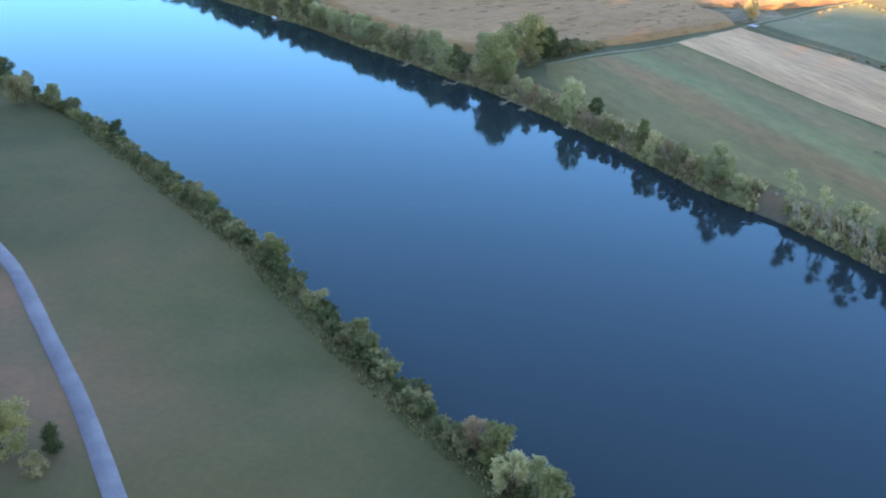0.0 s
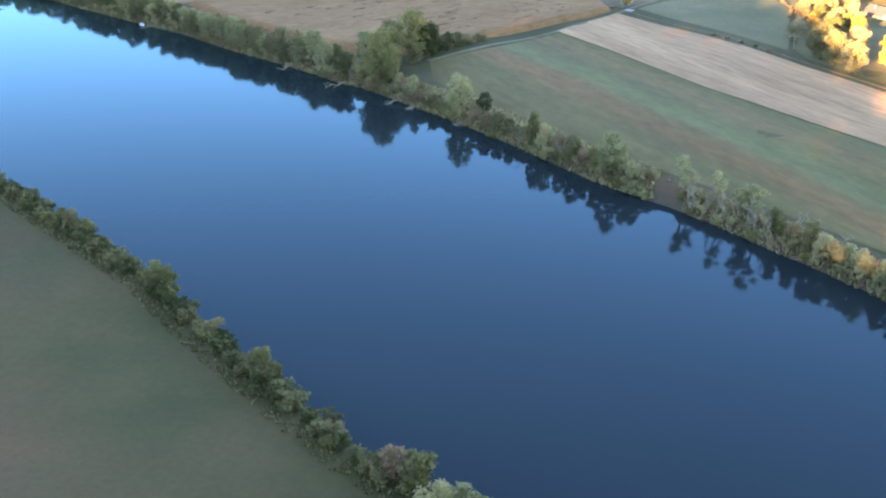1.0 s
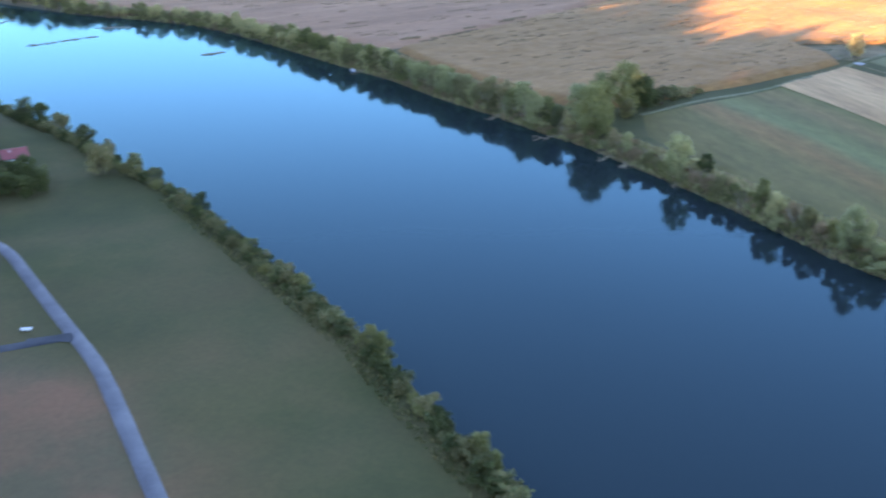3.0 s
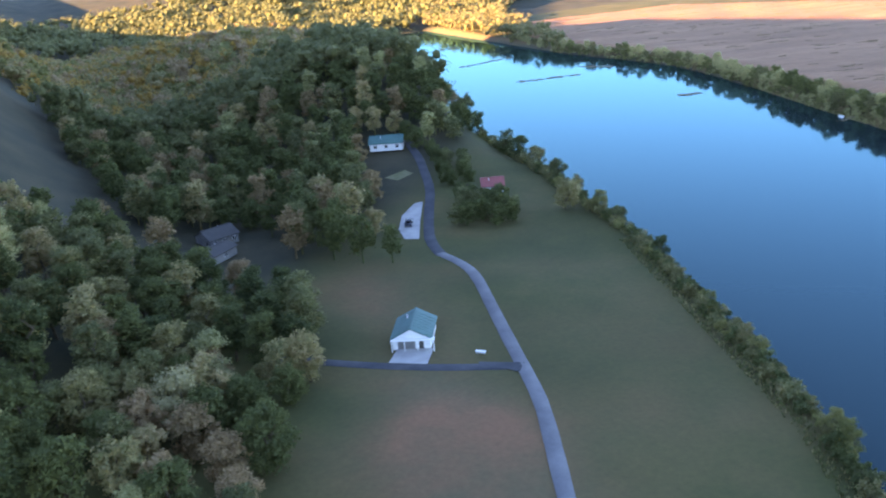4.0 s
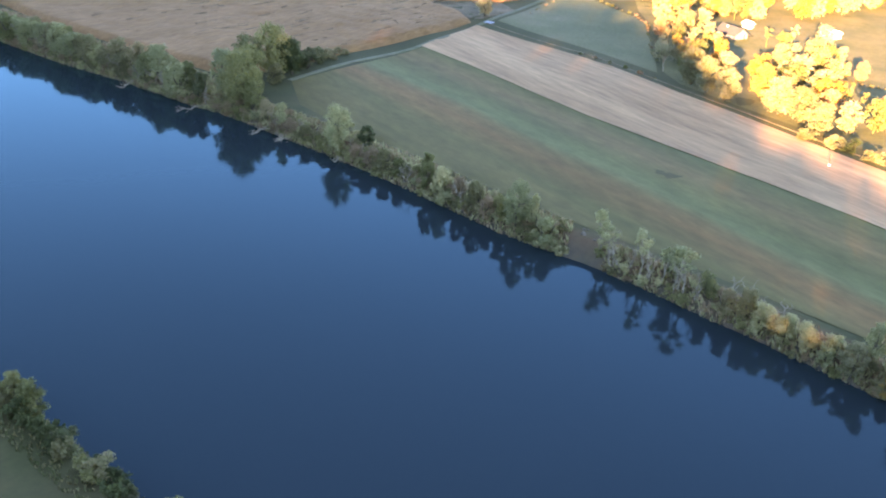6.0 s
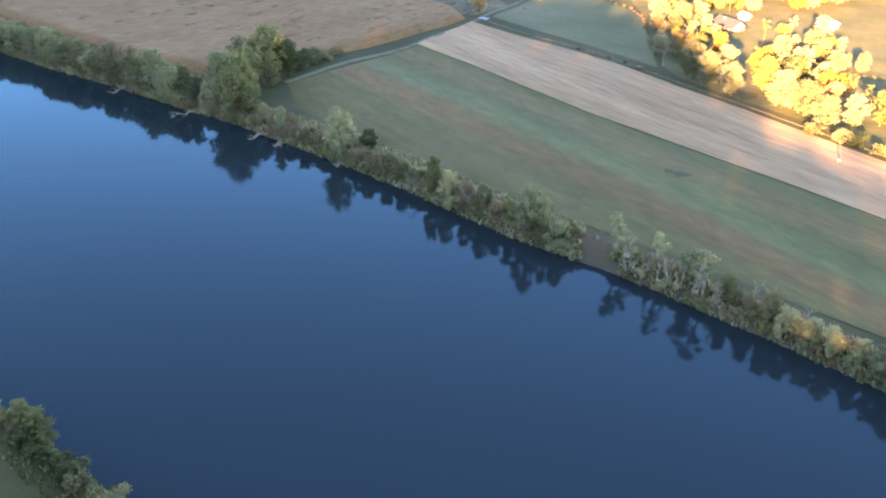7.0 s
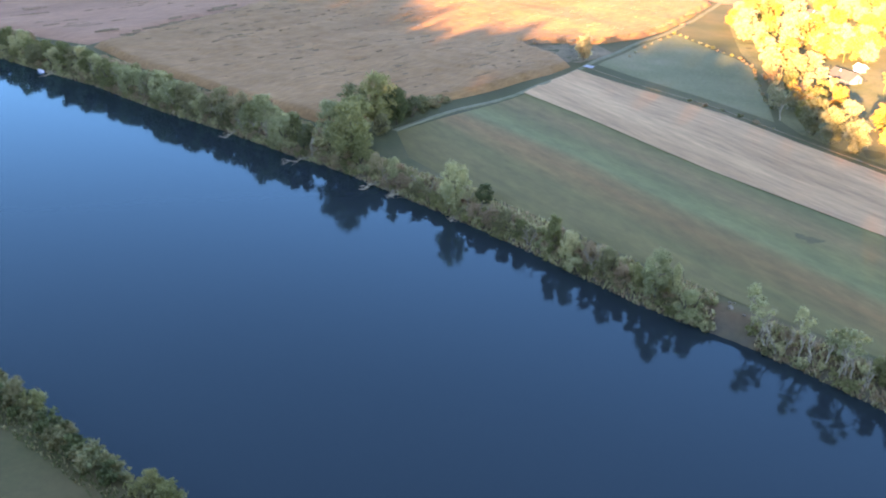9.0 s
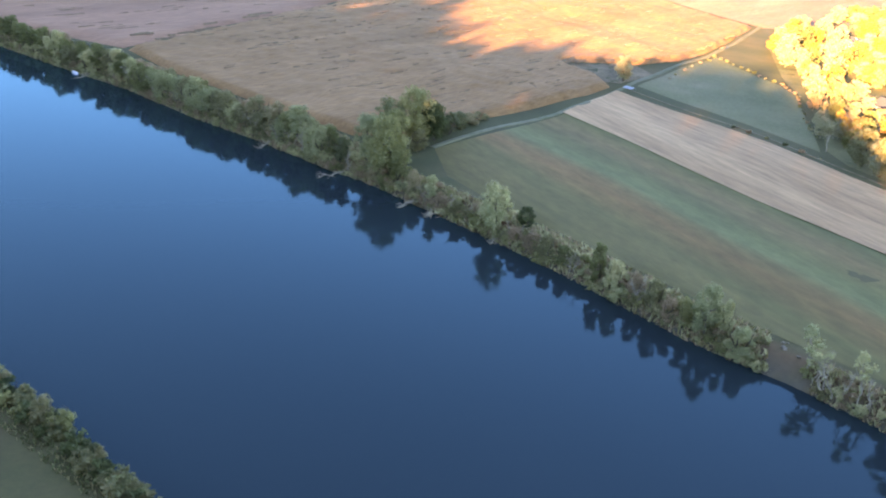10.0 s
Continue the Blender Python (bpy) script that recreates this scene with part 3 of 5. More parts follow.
def tree_shape(kind, seed):
    """Trunk and crown of one form of tree, its foot at the origin: (trunk verts, faces), (crown verts, faces) or None."""
    if (kind, seed) in SHAPES:
        return SHAPES[(kind, seed)]
    rng = np.random.RandomState(seed * 37 + sum(map(ord, kind)))
    tv, tf, centres, radii = [], [], [], []
    leaves, size = 1500, 0.62
    def lobes(count, h, low, high, reach, small, large, taper=0.0):
        for _ in range(count):
            a, q = rng.uniform(0, 6.28), rng.uniform(0.05, 1) ** 0.55
            z = rng.uniform(low, high)
            e = reach * math.sqrt(max(0.12, 1 - (abs(z - (low + high) / 2) / ((high - low) * 0.62)) ** 2)) * (1 - taper * (z - low) / (high - low))
            centres.append((math.cos(a) * e * q, math.sin(a) * e * q, h * z))
            radii.append(rng.uniform(small, large))
    if kind == "round":
        h = 10.0
        top = bent(tv, tf, rng, (0, 0, -0.4), (rng.normal(0, 0.4), rng.normal(0, 0.4), h * 0.72), 0.3, 0.1)
        lobes(58, h, 0.16, 0.94, 3.7, 0.45, 1.15)
        leaves, size = 4600, 0.42
    elif kind == "tall":
        h = 17.0
        top = bent(tv, tf, rng, (0, 0, -0.6), (rng.normal(0, 0.5), rng.normal(0, 0.5), h * 0.8), 0.36, 0.1)
        lobes(52, h, 0.26, 0.96, 3.6, 0.6, 1.35, 0.3)
        leaves, size = 4000, 0.5
    elif kind == "thin":
        h = 8.5
        lean = rng.normal(0, 0.9, 2)
        top = bent(tv, tf, rng, (0, 0, -0.4), (lean[0], lean[1], h * 0.75), 0.15, 0.06, 5, 0.03)
        for i in range(15):
            f = rng.uniform(0.5, 1.0)
            centres.append((lean[0] * f + rng.normal(0, 0.85), lean[1] * f + rng.normal(0, 0.85), h * f))
            radii.append(rng.uniform(0.3, 0.75))
        leaves, size = 700, 0.36
    elif kind == "willow":
        h = 7.0
        for i in range(5):
            a = rng.uniform(0, 6.28)
            end = (math.cos(a) * 1.8, math.sin(a) * 1.8, h * rng.uniform(0.7, 0.95))
            bent(tv, tf, rng, (0.2 * math.cos(a), 0.2 * math.sin(a), -0.4), end, 0.14, 0.04, 4, 0.05)
        top = None
        lobes(48, h, 0.06, 0.97, 2.5, 0.3, 0.75, 0.35)
        leaves, size = 3400, 0.34
    else:  # shrub
        h = 3.0
        for i in range(5):
            a = rng.uniform(0, 6.28)
            bent(tv, tf, rng, (0.1 * math.cos(a), 0.1 * math.sin(a), -0.3), (math.cos(a) * 1.2, math.sin(a) * 1.2, h * rng.uniform(0.7, 1.0)), 0.05, 0.02, 3, 0.05)
        top = None
        lobes(18, h, 0.05, 0.92, 1.55, 0.25, 0.62)
        leaves, size = 1250, 0.32
    centres, radii = np.array(centres), np.array(radii)
    if top is not None:
        for c in centres[:7]:
            start = top[min(len(top) - 1, 2 + int(rng.uniform(0, 2)))]
            limb(tv, tf, start, c, 0.09, 0.03, 4)
    lv, lf = leaf_cards(rng, centres, radii, leaves, size)
    cv, cf = cores(rng, centres, radii)
    faces = [tuple(f) for f in lf] + [tuple(f) for f in cf + len(lv)]
    SHAPES[(kind, seed)] = (tv, tf), (np.concatenate([lv, cv]), faces)
    LOBES[(kind, seed)] = centres, radii, leaves, size
    return SHAPES[(kind, seed)]


def snag_shape(seed):
    rng = np.random.RandomState(seed)
    tv, tf = [], []
    for k in range(rng.randint(1, 3)):
        a, reach = rng.uniform(0, 6.28), rng.uniform(1.0, 2.6)
        end = np.array((math.cos(a) * reach, math.sin(a) * reach, rng.uniform(4.5, 6.5)))
        pts = bent(tv, tf, rng, (0.15 * math.cos(a), 0.15 * math.sin(a), -0.4), end, 0.2, 0.07, 5, 0.06)
        for p in pts[2:]:
            for _ in range(2):
                w = rng.uniform(0, 6.28)
                q = p + np.array((math.cos(w) * 1.3, math.sin(w) * 1.3, rng.uniform(0.4, 1.7)))
                for e in bent(tv, tf, rng, p, q, 0.08, 0.035, 3, 0.1)[1:]:
                    limb(tv, tf, e, e + rng.normal(0, 0.45, 3) + (0, 0, 0.35), 0.035, 0.015, 3)
    return tv, tf


PROTOS, DEFERRED, COUNTS = {}, [], {}
LABELS = {"round": "broad leafy riverside tree", "tall": "tall leafy woodland tree", "thin": "slim bare-stemmed tree", "willow": "many-stemmed willow", "shrub": "low dense bush"}
TONES = {"green": "green", "forest": "dull dark green", "dark": "very dark green", "pale": "pale grey-green", "yellow": "yellow autumn", "orange": "orange autumn", "scrub": "olive brown", "brown": "dry brown"}


CROWDS = {}


def plant(kind, tone, x, y, tall=1.0, wide=None, turn=None, where="", group="", lean=(0, 0), rng=random, crowd=""):
    """One tree or bush, its foot on the ground at x, y; or, with crowd, one of a joined mass of that name."""
    seed = rng.randint(0, 3)
    if crowd:
        tree_shape(kind, seed)
        CROWDS.setdefault((crowd, tone), []).append((kind, seed, x, y, tall, tall if wide is None else wide))
        return
    key = (kind, seed, tone)
    wide = tall if wide is None else wide
    turn = rng.uniform(0, 360) if turn is None else turn
    m = pose(x, y, hz(x, y) - 0.05, lean[0], lean[1], turn) @ Matrix.Diagonal((wide, wide, tall, 1))
    name = "bush" if kind == "shrub" else "dead_tree" if kind == "snag" else "tree"
    if key not in PROTOS:
        ob = new(name)
        ob.empty_display_size = 0.5
        if kind == "snag":
            part("trunk", mesh_of("trunk", *snag_shape(seed + 11), PALE_BARK), ob)
        else:
            (tv, tf), (cv, cf) = tree_shape(kind, seed)
            part("stem" if kind == "shrub" else "trunk", mesh_of("trunk", tv, tf, PALE_BARK if kind == "thin" else BARK), ob)
            part("crown", mesh_of("crown", cv, cf, LEAF[tone]), ob)
        PROTOS[key] = ob
        DEFERRED.append((ob, m))
    else:
        ob = copy_thing(PROTOS[key], m)
    label = "bleached bare dead tree" if kind == "snag" else TONES[tone] + " " + LABELS[kind]
    return tagged(ob, (label + " " + where).strip(), "bush" if kind == "shrub" else "tree", group, "thing")


def on_far(xu, d):
    x = xu * U
    y0, y1, y2 = (float(np.interp(x + k, FAR_BANK[:, 0], FAR_BANK[:, 1])) for k in (0, -8, 8))
    return x, y0 + d * math.sqrt(1 + ((y2 - y1) / 16) ** 2)


def on_near(xu, d):
    x = xu * U
    y0, y1, y2 = (float(np.interp(x + k, NEAR_BANK[:, 0], NEAR_BANK[:, 1])) for k in (0, -8, 8))
    return x, y0 - d * math.sqrt(1 + ((y2 - y1) / 16) ** 2)


FAR = "on the far river bank"
G_FAR = "trees along the far bank"
# the trees that stand out on the far bank: plan x, metres from the water, form, tone, height and width factors
for xu, d, kind, tone, tall, wide in (
        (-94.6, 3.5, "round", "green", 1.5, 1.4), (-98.6, 6, "round", "pale", 1.35, 1.2), (-92, 3, "willow", "green", 1.2, 1.2), (-102.6, 2, "willow", "forest", 1.15, 1.1), (-96.4, 12, "round", "green", 1.45, 1.25),
        (-105.3, 3, "willow", "green", 1.2, 1.1), (-96.4, 29, "round", "green", 1.65, 1.4), (-99.8, 24, "round", "forest", 1.35, 1.25), (-94.4, 34, "round", "dark", 1.15, 1.15), (-95.6, 39, "willow", "green", 1.2, 1.3),
        (-93.6, 43, "willow", "forest", 0.95, 1.4), (-92.8, 50, "willow", "forest", 0.75, 1.3), (-92.2, 57, "willow", "scrub", 0.55, 1.2), (-91.6, 64, "shrub", "forest", 0.8, 1.4), (-94.5, 24, "willow", "scrub", 0.9, 1.2),
        (-88.6, 2, "willow", "scrub", 0.85, 0.9), (-85.4, 1.6, "willow", "pale", 1.05, 0.75), (-83.4, 1.2, "willow", "brown", 0.65, 0.9), (-80.5, 1.2, "willow", "scrub", 0.6, 0.8), (-74.2, 1.6, "round", "pale", 1.2, 0.95),
        (-70.2, 5, "willow", "dark", 0.8, 0.9), (-70.6, 1, "willow", "brown", 0.7, 0.8), (-68.2, 1.2, "willow", "brown", 0.6, 0.8), (-66, 1.5, "willow", "scrub", 0.75, 0.9), (-63.6, 1.4, "willow", "green", 0.7, 0.8),
        (-58.7, 1.4, "willow", "green", 1.25, 0.75), (-56.4, 1, "willow", "pale", 1.15, 0.95), (-55.6, 0.6, "shrub", "pale", 1.0, 1.2), (-53.6, 1.6, "willow", "brown", 0.9, 0.7), (-51.2, 1.5, "willow", "scrub", 1.05, 0.9),
        (-49.4, 1.2, "willow", "brown", 0.75, 0.8), (-47.6, 1.6, "willow", "green", 0.9, 0.7), (-45.3, 1.8, "round", "pale", 1.05, 0.72), (-43.2, 3, "willow", "pale", 1.0, 0.6),
        (-41.4, 0.8, "willow", "pale", 0.95, 1.1), (-34.9, 2, "thin", "pale", 1.05, 1.3), (-34, 1.6, "thin", "pale", 0.8, 0.9), (-29.9, 1.6, "thin", "pale", 1.05, 1.1), (-27.6, 1.6, "thin", "pale", 0.95, 1.1),
        (-25.1, 1.6, "thin", "pale", 1.1, 1.35), (-26.6, 3.4, "willow", "green", 0.8, 0.6), (-22.9, 2.6, "willow", "green", 0.75, 0.65), (-20.8, 1.4, "willow", "scrub", 0.8, 0.8), (-18.8, 2, "willow", "scrub", 0.9, 0.8),
        (-17.2, 1.2, "willow", "pale", 0.85, 1.0), (-15.2, 1.4, "willow", "pale", 0.8, 0.9), (-13.5, 1.2, "willow", "pale", 0.95, 0.9), (-11.2, 1.2, "willow", "pale", 0.85, 0.8), (-7.6, 4, "willow", "pale", 1.1, 0.75),
        (-9.4, 1, "willow", "yellow", 0.95, 1.0), (-3.4, 3, "round", "orange", 1.05, 0.75), (-6.2, 0.6, "willow", "orange", 0.6, 0.75), (-2.2, 1.2, "willow", "yellow", 1.1, 0.9), (-1.3, 4, "round", "green", 1.2, 1.05), (3.6, 4, "round", "yellow", 1.3, 1.1), (9.4, 4, "round", "green", 1.3, 1.2), (16.4, 4, "round", "orange", 1.3, 1.2)):
    plant(kind, tone, *on_far(xu, d), tall, wide, where=FAR, group=G_FAR)
for xu, d, tall in ((-32.9, 1.4, 1.0), (-32, 1, 0.8), (-31.3, 1.6, 0.7), (-23.7, 1.4, 0.9), (-19.6, 1.6, 1.05), (-16.2, 1.4, 1.0), (-11.8, 1.2, 0.85), (-28.7, 1.6, 0.75), (-26.2, 1.4, 0.8), (-114.6, 1.4, 1.25), (-113.4, 1.6, 1.1),
                    (-116.2, 1.2, 0.8), (-119.8, 2, 0.9), (-124.5, 1.6, 0.9), (-128.4, 1.6, 1.0), (-133, 1.5, 0.9), (-139, 1.6, 0.85), (-146, 1.5, 0.8), (-155.6, 1.5, 1.15), (-157.2, 1.8, 1.0), (-168, 1.6, 1.0),
                    (-107.5, 1.4, 0.8), (-110.4, 1.4, 0.9), (-121.6, 1.2, 1.0), (-126.3, 1.4, 0.8), (-130.6, 1.2, 0.95), (-136.2, 1.4, 1.0), (-142.4, 1.2, 0.9), (-149.5, 1.4, 1.0), (-152, 1.2, 0.8), (-162, 1.4, 1.0), (-100.6, 1.2, 0.8), (-62, 1.2, 0.8), (-52.6, 1.4, 0.95), (-71.4, 1, 0.85), (-69.4, 1.2, 0.75), (-86.4, 1.4, 0.8), (-82, 1.2, 0.75), (-78, 1.2, 0.7)):
    plant("snag", "pale", *on_far(xu, d), tall, tall, where=FAR, group="dead trees on the far bank")
xu = -107.0
while xu > -365:
    step = 1.9 + 0.012 * (-107 - xu)
    d = random.uniform(1.2, 4.0)
    kind = random.choice(("willow", "willow", "round"))
    size = random.uniform(0.85, 1.25) * (0.78 if kind == "round" else 1.15) * float(np.interp(-xu, (107, 200, 365), (0.98, 0.86, 0.68)))
    plant(kind, random.choice(("green", "pale", "scrub", "pale", "green")), *on_far(xu, d), size, size * 1.15, where=FAR, group=G_FAR, crowd="bank_trees" if xu < -200 else "")
    if xu > -215:
        plant("willow", random.choice(("green", "scrub", "brown")), *on_far(xu - 1, random.uniform(5, 8)), size * 0.7, size, where=FAR, group=G_FAR, crowd="bank_trees")
    xu -= step
xu = 6.0
while xu > -330:
    gap = -38.6 < xu < -34.2
    if not gap:
        size = random.uniform(0.45, 0.95) * (0.5 if -35 < xu < -8 else 1)
        plant("shrub", random.choice(("scrub", "scrub", "brown", "green", "pale")), *on_far(xu, random.uniform(0.4, 1.8)), size, size * 1.3, where="at the foot of the far bank", group="bushes on the far bank", crowd="bank_bushes" if xu < -109 else "")
        if random.random() < (0.35 if -35 < xu < -8 else 0.7):
            plant("shrub", random.choice(("scrub", "brown", "green", "pale")), *on_far(xu - 0.5, random.uniform(3, 6.5)), size, size * 1.3, crowd="bank_bushes")
        for _ in range(1 if -35 < xu < -8 else 3):
            plant("shrub", random.choice(("scrub", "brown", "green", "pale")), *on_far(xu - random.uniform(0, 1.4), random.uniform(0.2, 3.5)), random.uniform(0.35, 0.8), random.uniform(0.6, 1.0), crowd="bank_bushes")
    xu -= random.uniform(0.9, 1.9) if xu > -122 else random.uniform(1.3, 2.2)



def grass_fringe(name, place, spans, count, tall, mat, label, seed):
    """Tufts of long dry grass and weeds along a bank: four bent blades to a tuft."""
    rng = np.random.RandomState(seed)
    feet = []
    for _ in range(count):
        x0, x1, d0, d1 = spans[rng.randint(len(spans))]
        feet.append(place(rng.uniform(x0, x1), rng.uniform(d0, d1)))
    feet = np.array(feet)
    feet = np.column_stack([feet, height(feet[:, 0], feet[:, 1]) - 0.05])
    vs = []
    for k in range(4):
        a = rng.uniform(0, 6.28, count)
        along, out = np.column_stack([np.cos(a), np.sin(a), 0 * a]), np.column_stack([-np.sin(a), np.cos(a), 0 * a])
        h = tall * rng.uniform(0.4, 1.2, (count, 1))
        w = h * rng.uniform(0.12, 0.25, (count, 1))
        up = np.array([0, 0, 1.0])
        vs += [feet - along * w, feet + along * w, feet + along * w * 0.6 + out * h * 0.25 + up * h * 0.7, feet - along * w * 0.5 + out * h * 0.55 + up * h]
    verts = np.stack(vs, 1).reshape(-1, 3)
    tagged(new(name, mesh_of(name, verts, np.arange(16 * count).reshape(-1, 4).tolist(), mat)), label, "grass", kind="stuff")


for k, (tone, label) in enumerate((("brown", "tan dry grass at the foot of the far bank"), ("scrub", "olive weeds along the far bank"), ("pale", "pale grass tufts along the far bank"))):
    grass_fringe("bank_grass", on_far, ((-34, 12, -0.2, 5.5), (-110, -38.6, -0.2, 3.2), (-110, -38.6, 4, 9), (-210, -110, -0.2, 1.4), (-210, -110, 7, 14), (-160, -95, 9, 16)), 3400, 1.15, LEAF[tone], label, 40 + k)
for k, (tone, label) in enumerate((("forest", "dull green weeds along the meadow's river edge"), ("dark", "dark green weeds along the meadow's river edge"))):
    grass_fringe("meadow_weeds", on_near, ((-130, 14, 0.3, 3.4), (-130, 14, 6, 9)), 2400, 0.55, LEAF[tone], label, 50 + k)

# ---- bushes along the near bank ----
NEAR = "along the meadow's river edge"
xu = 14.0
while xu > -205:
    for d in (random.uniform(3.0, 4.2), random.uniform(4.8, 6.0)):
        size = random.uniform(0.55, 1.05)
        if xu < -137:
            size *= 1.12
        plant("shrub", random.choice(("green", "forest", "dark", "scrub", "forest", "scrub", "dark")), *on_near(xu + random.uniform(-0.6, 0.6), d), size, size * 1.15, where=NEAR, group="bushes along the near bank", crowd="bank_bushes" if d > 4.0 or xu < -176 else "")
    xu -= random.uniform(1.1, 1.9)
for xu, d, kind, tone, tall, wide in (
        (-121.7, 3, "willow", "dark", 0.85, 0.9), (-74, 3, "willow", "green", 0.8, 0.85), (-76.1, 3, "willow", "green", 0.75, 0.75), (-92.1, 3, "willow", "green", 0.65, 0.9), (-93.8, 4, "willow", "scrub", 0.65, 0.8),
        (-57.1, 3, "willow", "green", 0.7, 0.8), (-55.3, 3.5, "willow", "green", 0.65, 0.7), (-105.3, 3, "willow", "green", 0.6, 0.8), (-37.9, 4, "willow", "green", 1.0, 1.1), (-35.7, 6, "willow", "pale", 0.9, 1.0),
        (-34.3, 3, "willow", "pale", 0.85, 1.0), (-40.6, 3, "willow", "brown", 0.75, 0.9), (-32, 5, "willow", "green", 1.0, 1.1), (-27.5, 4, "willow", "green", 0.9, 1.0), (-39.3, 2, "willow", "pale", 0.8, 0.7),
        (-143, 4, "willow", "green", 0.9, 1.0), (-136.9, 3, "willow", "forest", 0.8, 1.0), (-153.5, 4, "willow", "forest", 1.0, 1.1), (-163.8, 4, "round", "forest", 0.8, 0.8), (-173.8, 4, "round", "forest", 0.85, 0.8),
        (-147.5, 11, "round", "scrub", 0.85, 1.0), (-182.3, 4, "round", "dark", 0.9, 0.8), (-189.2, 4, "round", "forest", 0.9, 0.8)):
    plant(kind, tone, *on_near(xu, d), tall, wide, where=NEAR, group="trees along the near bank")
for x, y, kind, tone, tall in ((-106.7, 24.5, "round", "yellow", 1.2), (-110.5, 28.5, "round", "yellow", 1.0), (-67.3, 36.4, "round", "green", 0.85), (-64.6, 38.4, "willow", "dark", 0.6), (-69.9, 34.4, "round", "forest", 0.8), (-63.6, 36.3, "shrub", "scrub", 0.9)):
    plant(kind, tone, x * U, y * U, tall, where="near the asphalt lane", group="trees by the lane")


# ---- woods on the near bank ----
def in_poly(x, y, poly):
    inside = False
    for (ax, ay), (bx, by) in zip(poly, np.roll(poly, -1, 0)):
        if (ay > y) != (by > y) and x < (bx - ax) * (y - ay) / (by - ay) + ax:
            inside = not inside
    return inside


WOODS_A = plan("-139.9,60.2 -145.6,54.8 -152,49.7 -159.6,45.9 -170.7,30.9 -254.2,21.7 -263.9,119 -219.5,108.5 -201.2,105.2 -194.2,97.7 -188.5,92.9 -182.8,87.2 -172.9,83.1 -165.7,77.5 -157,73.4 -148.9,69.1")
WOODS_B = plan("-129.2,45.1 -118.5,41.2 -110.8,37.4 -103,34 -95,33.1 -84.6,22.9 -97.6,5 -162.7,0.5 -163.8,28.4 -154.3,32.7 -145.9,38.5 -137.4,44.5")
WOODS_C = plan("-151.3,74.3 -146.3,81.2 -147.9,86.6 -154.6,88.1 -159.6,85.9 -164.5,82 -157.2,77.7")
WOODS_D = plan("-161.6,82.9 -166.1,86.9 -169,89.3 -172.5,88.3 -183,91.4 -188.3,87.9 -179.9,84.4 -169.4,81.1")
CLEAR = [(-168, 41.5, 5.5), (-160, 39.5, 5), (-156.9, 69.6, 6.5), (-163.5, 74.5, 5), (-193.2, 80.3, 6.5), (-185.7, 78.3, 6), (-176.1, 76.6, 6), (-164, 89, 5), (-160.2, 41.7, 6), (-153.1, 40.9, 5), (-174.3, 97.4, 4), (-166.7, 84.6, 3), (-147.4, 66.8, 4.5), (-169.9, 78.1, 3.5), (-190, 82.9, 5)]
OPEN_LINES = [((-145.9, 66.2), (-169.8, 75.1), 5.5), ((-169.8, 75.1), (-193.2, 80.3), 5.5), ((-162.2, 41.5), (-145.2, 39), 5.5)]


def off_line(x, y):
    """Clear of the strips that the drives and yards keep open."""
    for (ax, ay), (bx, by), r in OPEN_LINES:
        t = min(1, max(0, ((x - ax) * (bx - ax) + (y - ay) * (by - ay)) / ((bx - ax) ** 2 + (by - ay) ** 2)))
        if math.hypot(x - ax - t * (bx - ax), y - ay - t * (by - ay)) < r:
            return False
    return True


rng_w = np.random.RandomState(12)
spots, back = [], []
for poly, gap in ((WOODS_C, 2.8), (WOODS_D, 3.0), (WOODS_B, 4.2), (WOODS_A, 4.4)):
    lo, hi = poly.min(0), poly.max(0)
    for gx in np.arange(lo[0], hi[0], gap * U):
        for gy in np.arange(lo[1], hi[1], gap * U):
            x, y = gx + rng_w.uniform(-0.4, 0.4) * gap * U, gy + rng_w.uniform(-0.4, 0.4) * gap * U
            if in_poly(x, y, poly) and not any(math.hypot(x / U - a, y / U - b) < r for a, b, r in CLEAR) and off_line(x / U, y / U):
                spots.append((math.hypot(x + 40 * U, y - 25 * U), x, y))
spots.sort()
for i, (_, x, y) in enumerate(spots):
    if i < 420:
        low = i < 40 or random.random() < 0.25
        tone = random.choice(("forest", "dark", "forest", "scrub", "dark", "brown", "dark", "dark"))
        if random.random() < 0.05:
            tone = "pale"
        size = random.uniform(0.8, 1.2)
        if in_poly(x, y, WOODS_C) or in_poly(x, y, WOODS_D):
            low, size, tone = True, random.uniform(0.5, 0.72), random.choice(("dark", "dark", "forest"))
        plant("round" if low else "tall", tone, x, y, size * (0.98 if low else 0.72), size * (1.0 if low else 1.02), where="in the near bank woods", group="trees in the near woods", crowd="" if i < 105 else "wood_trees")
    else:
        back.append((x, y))


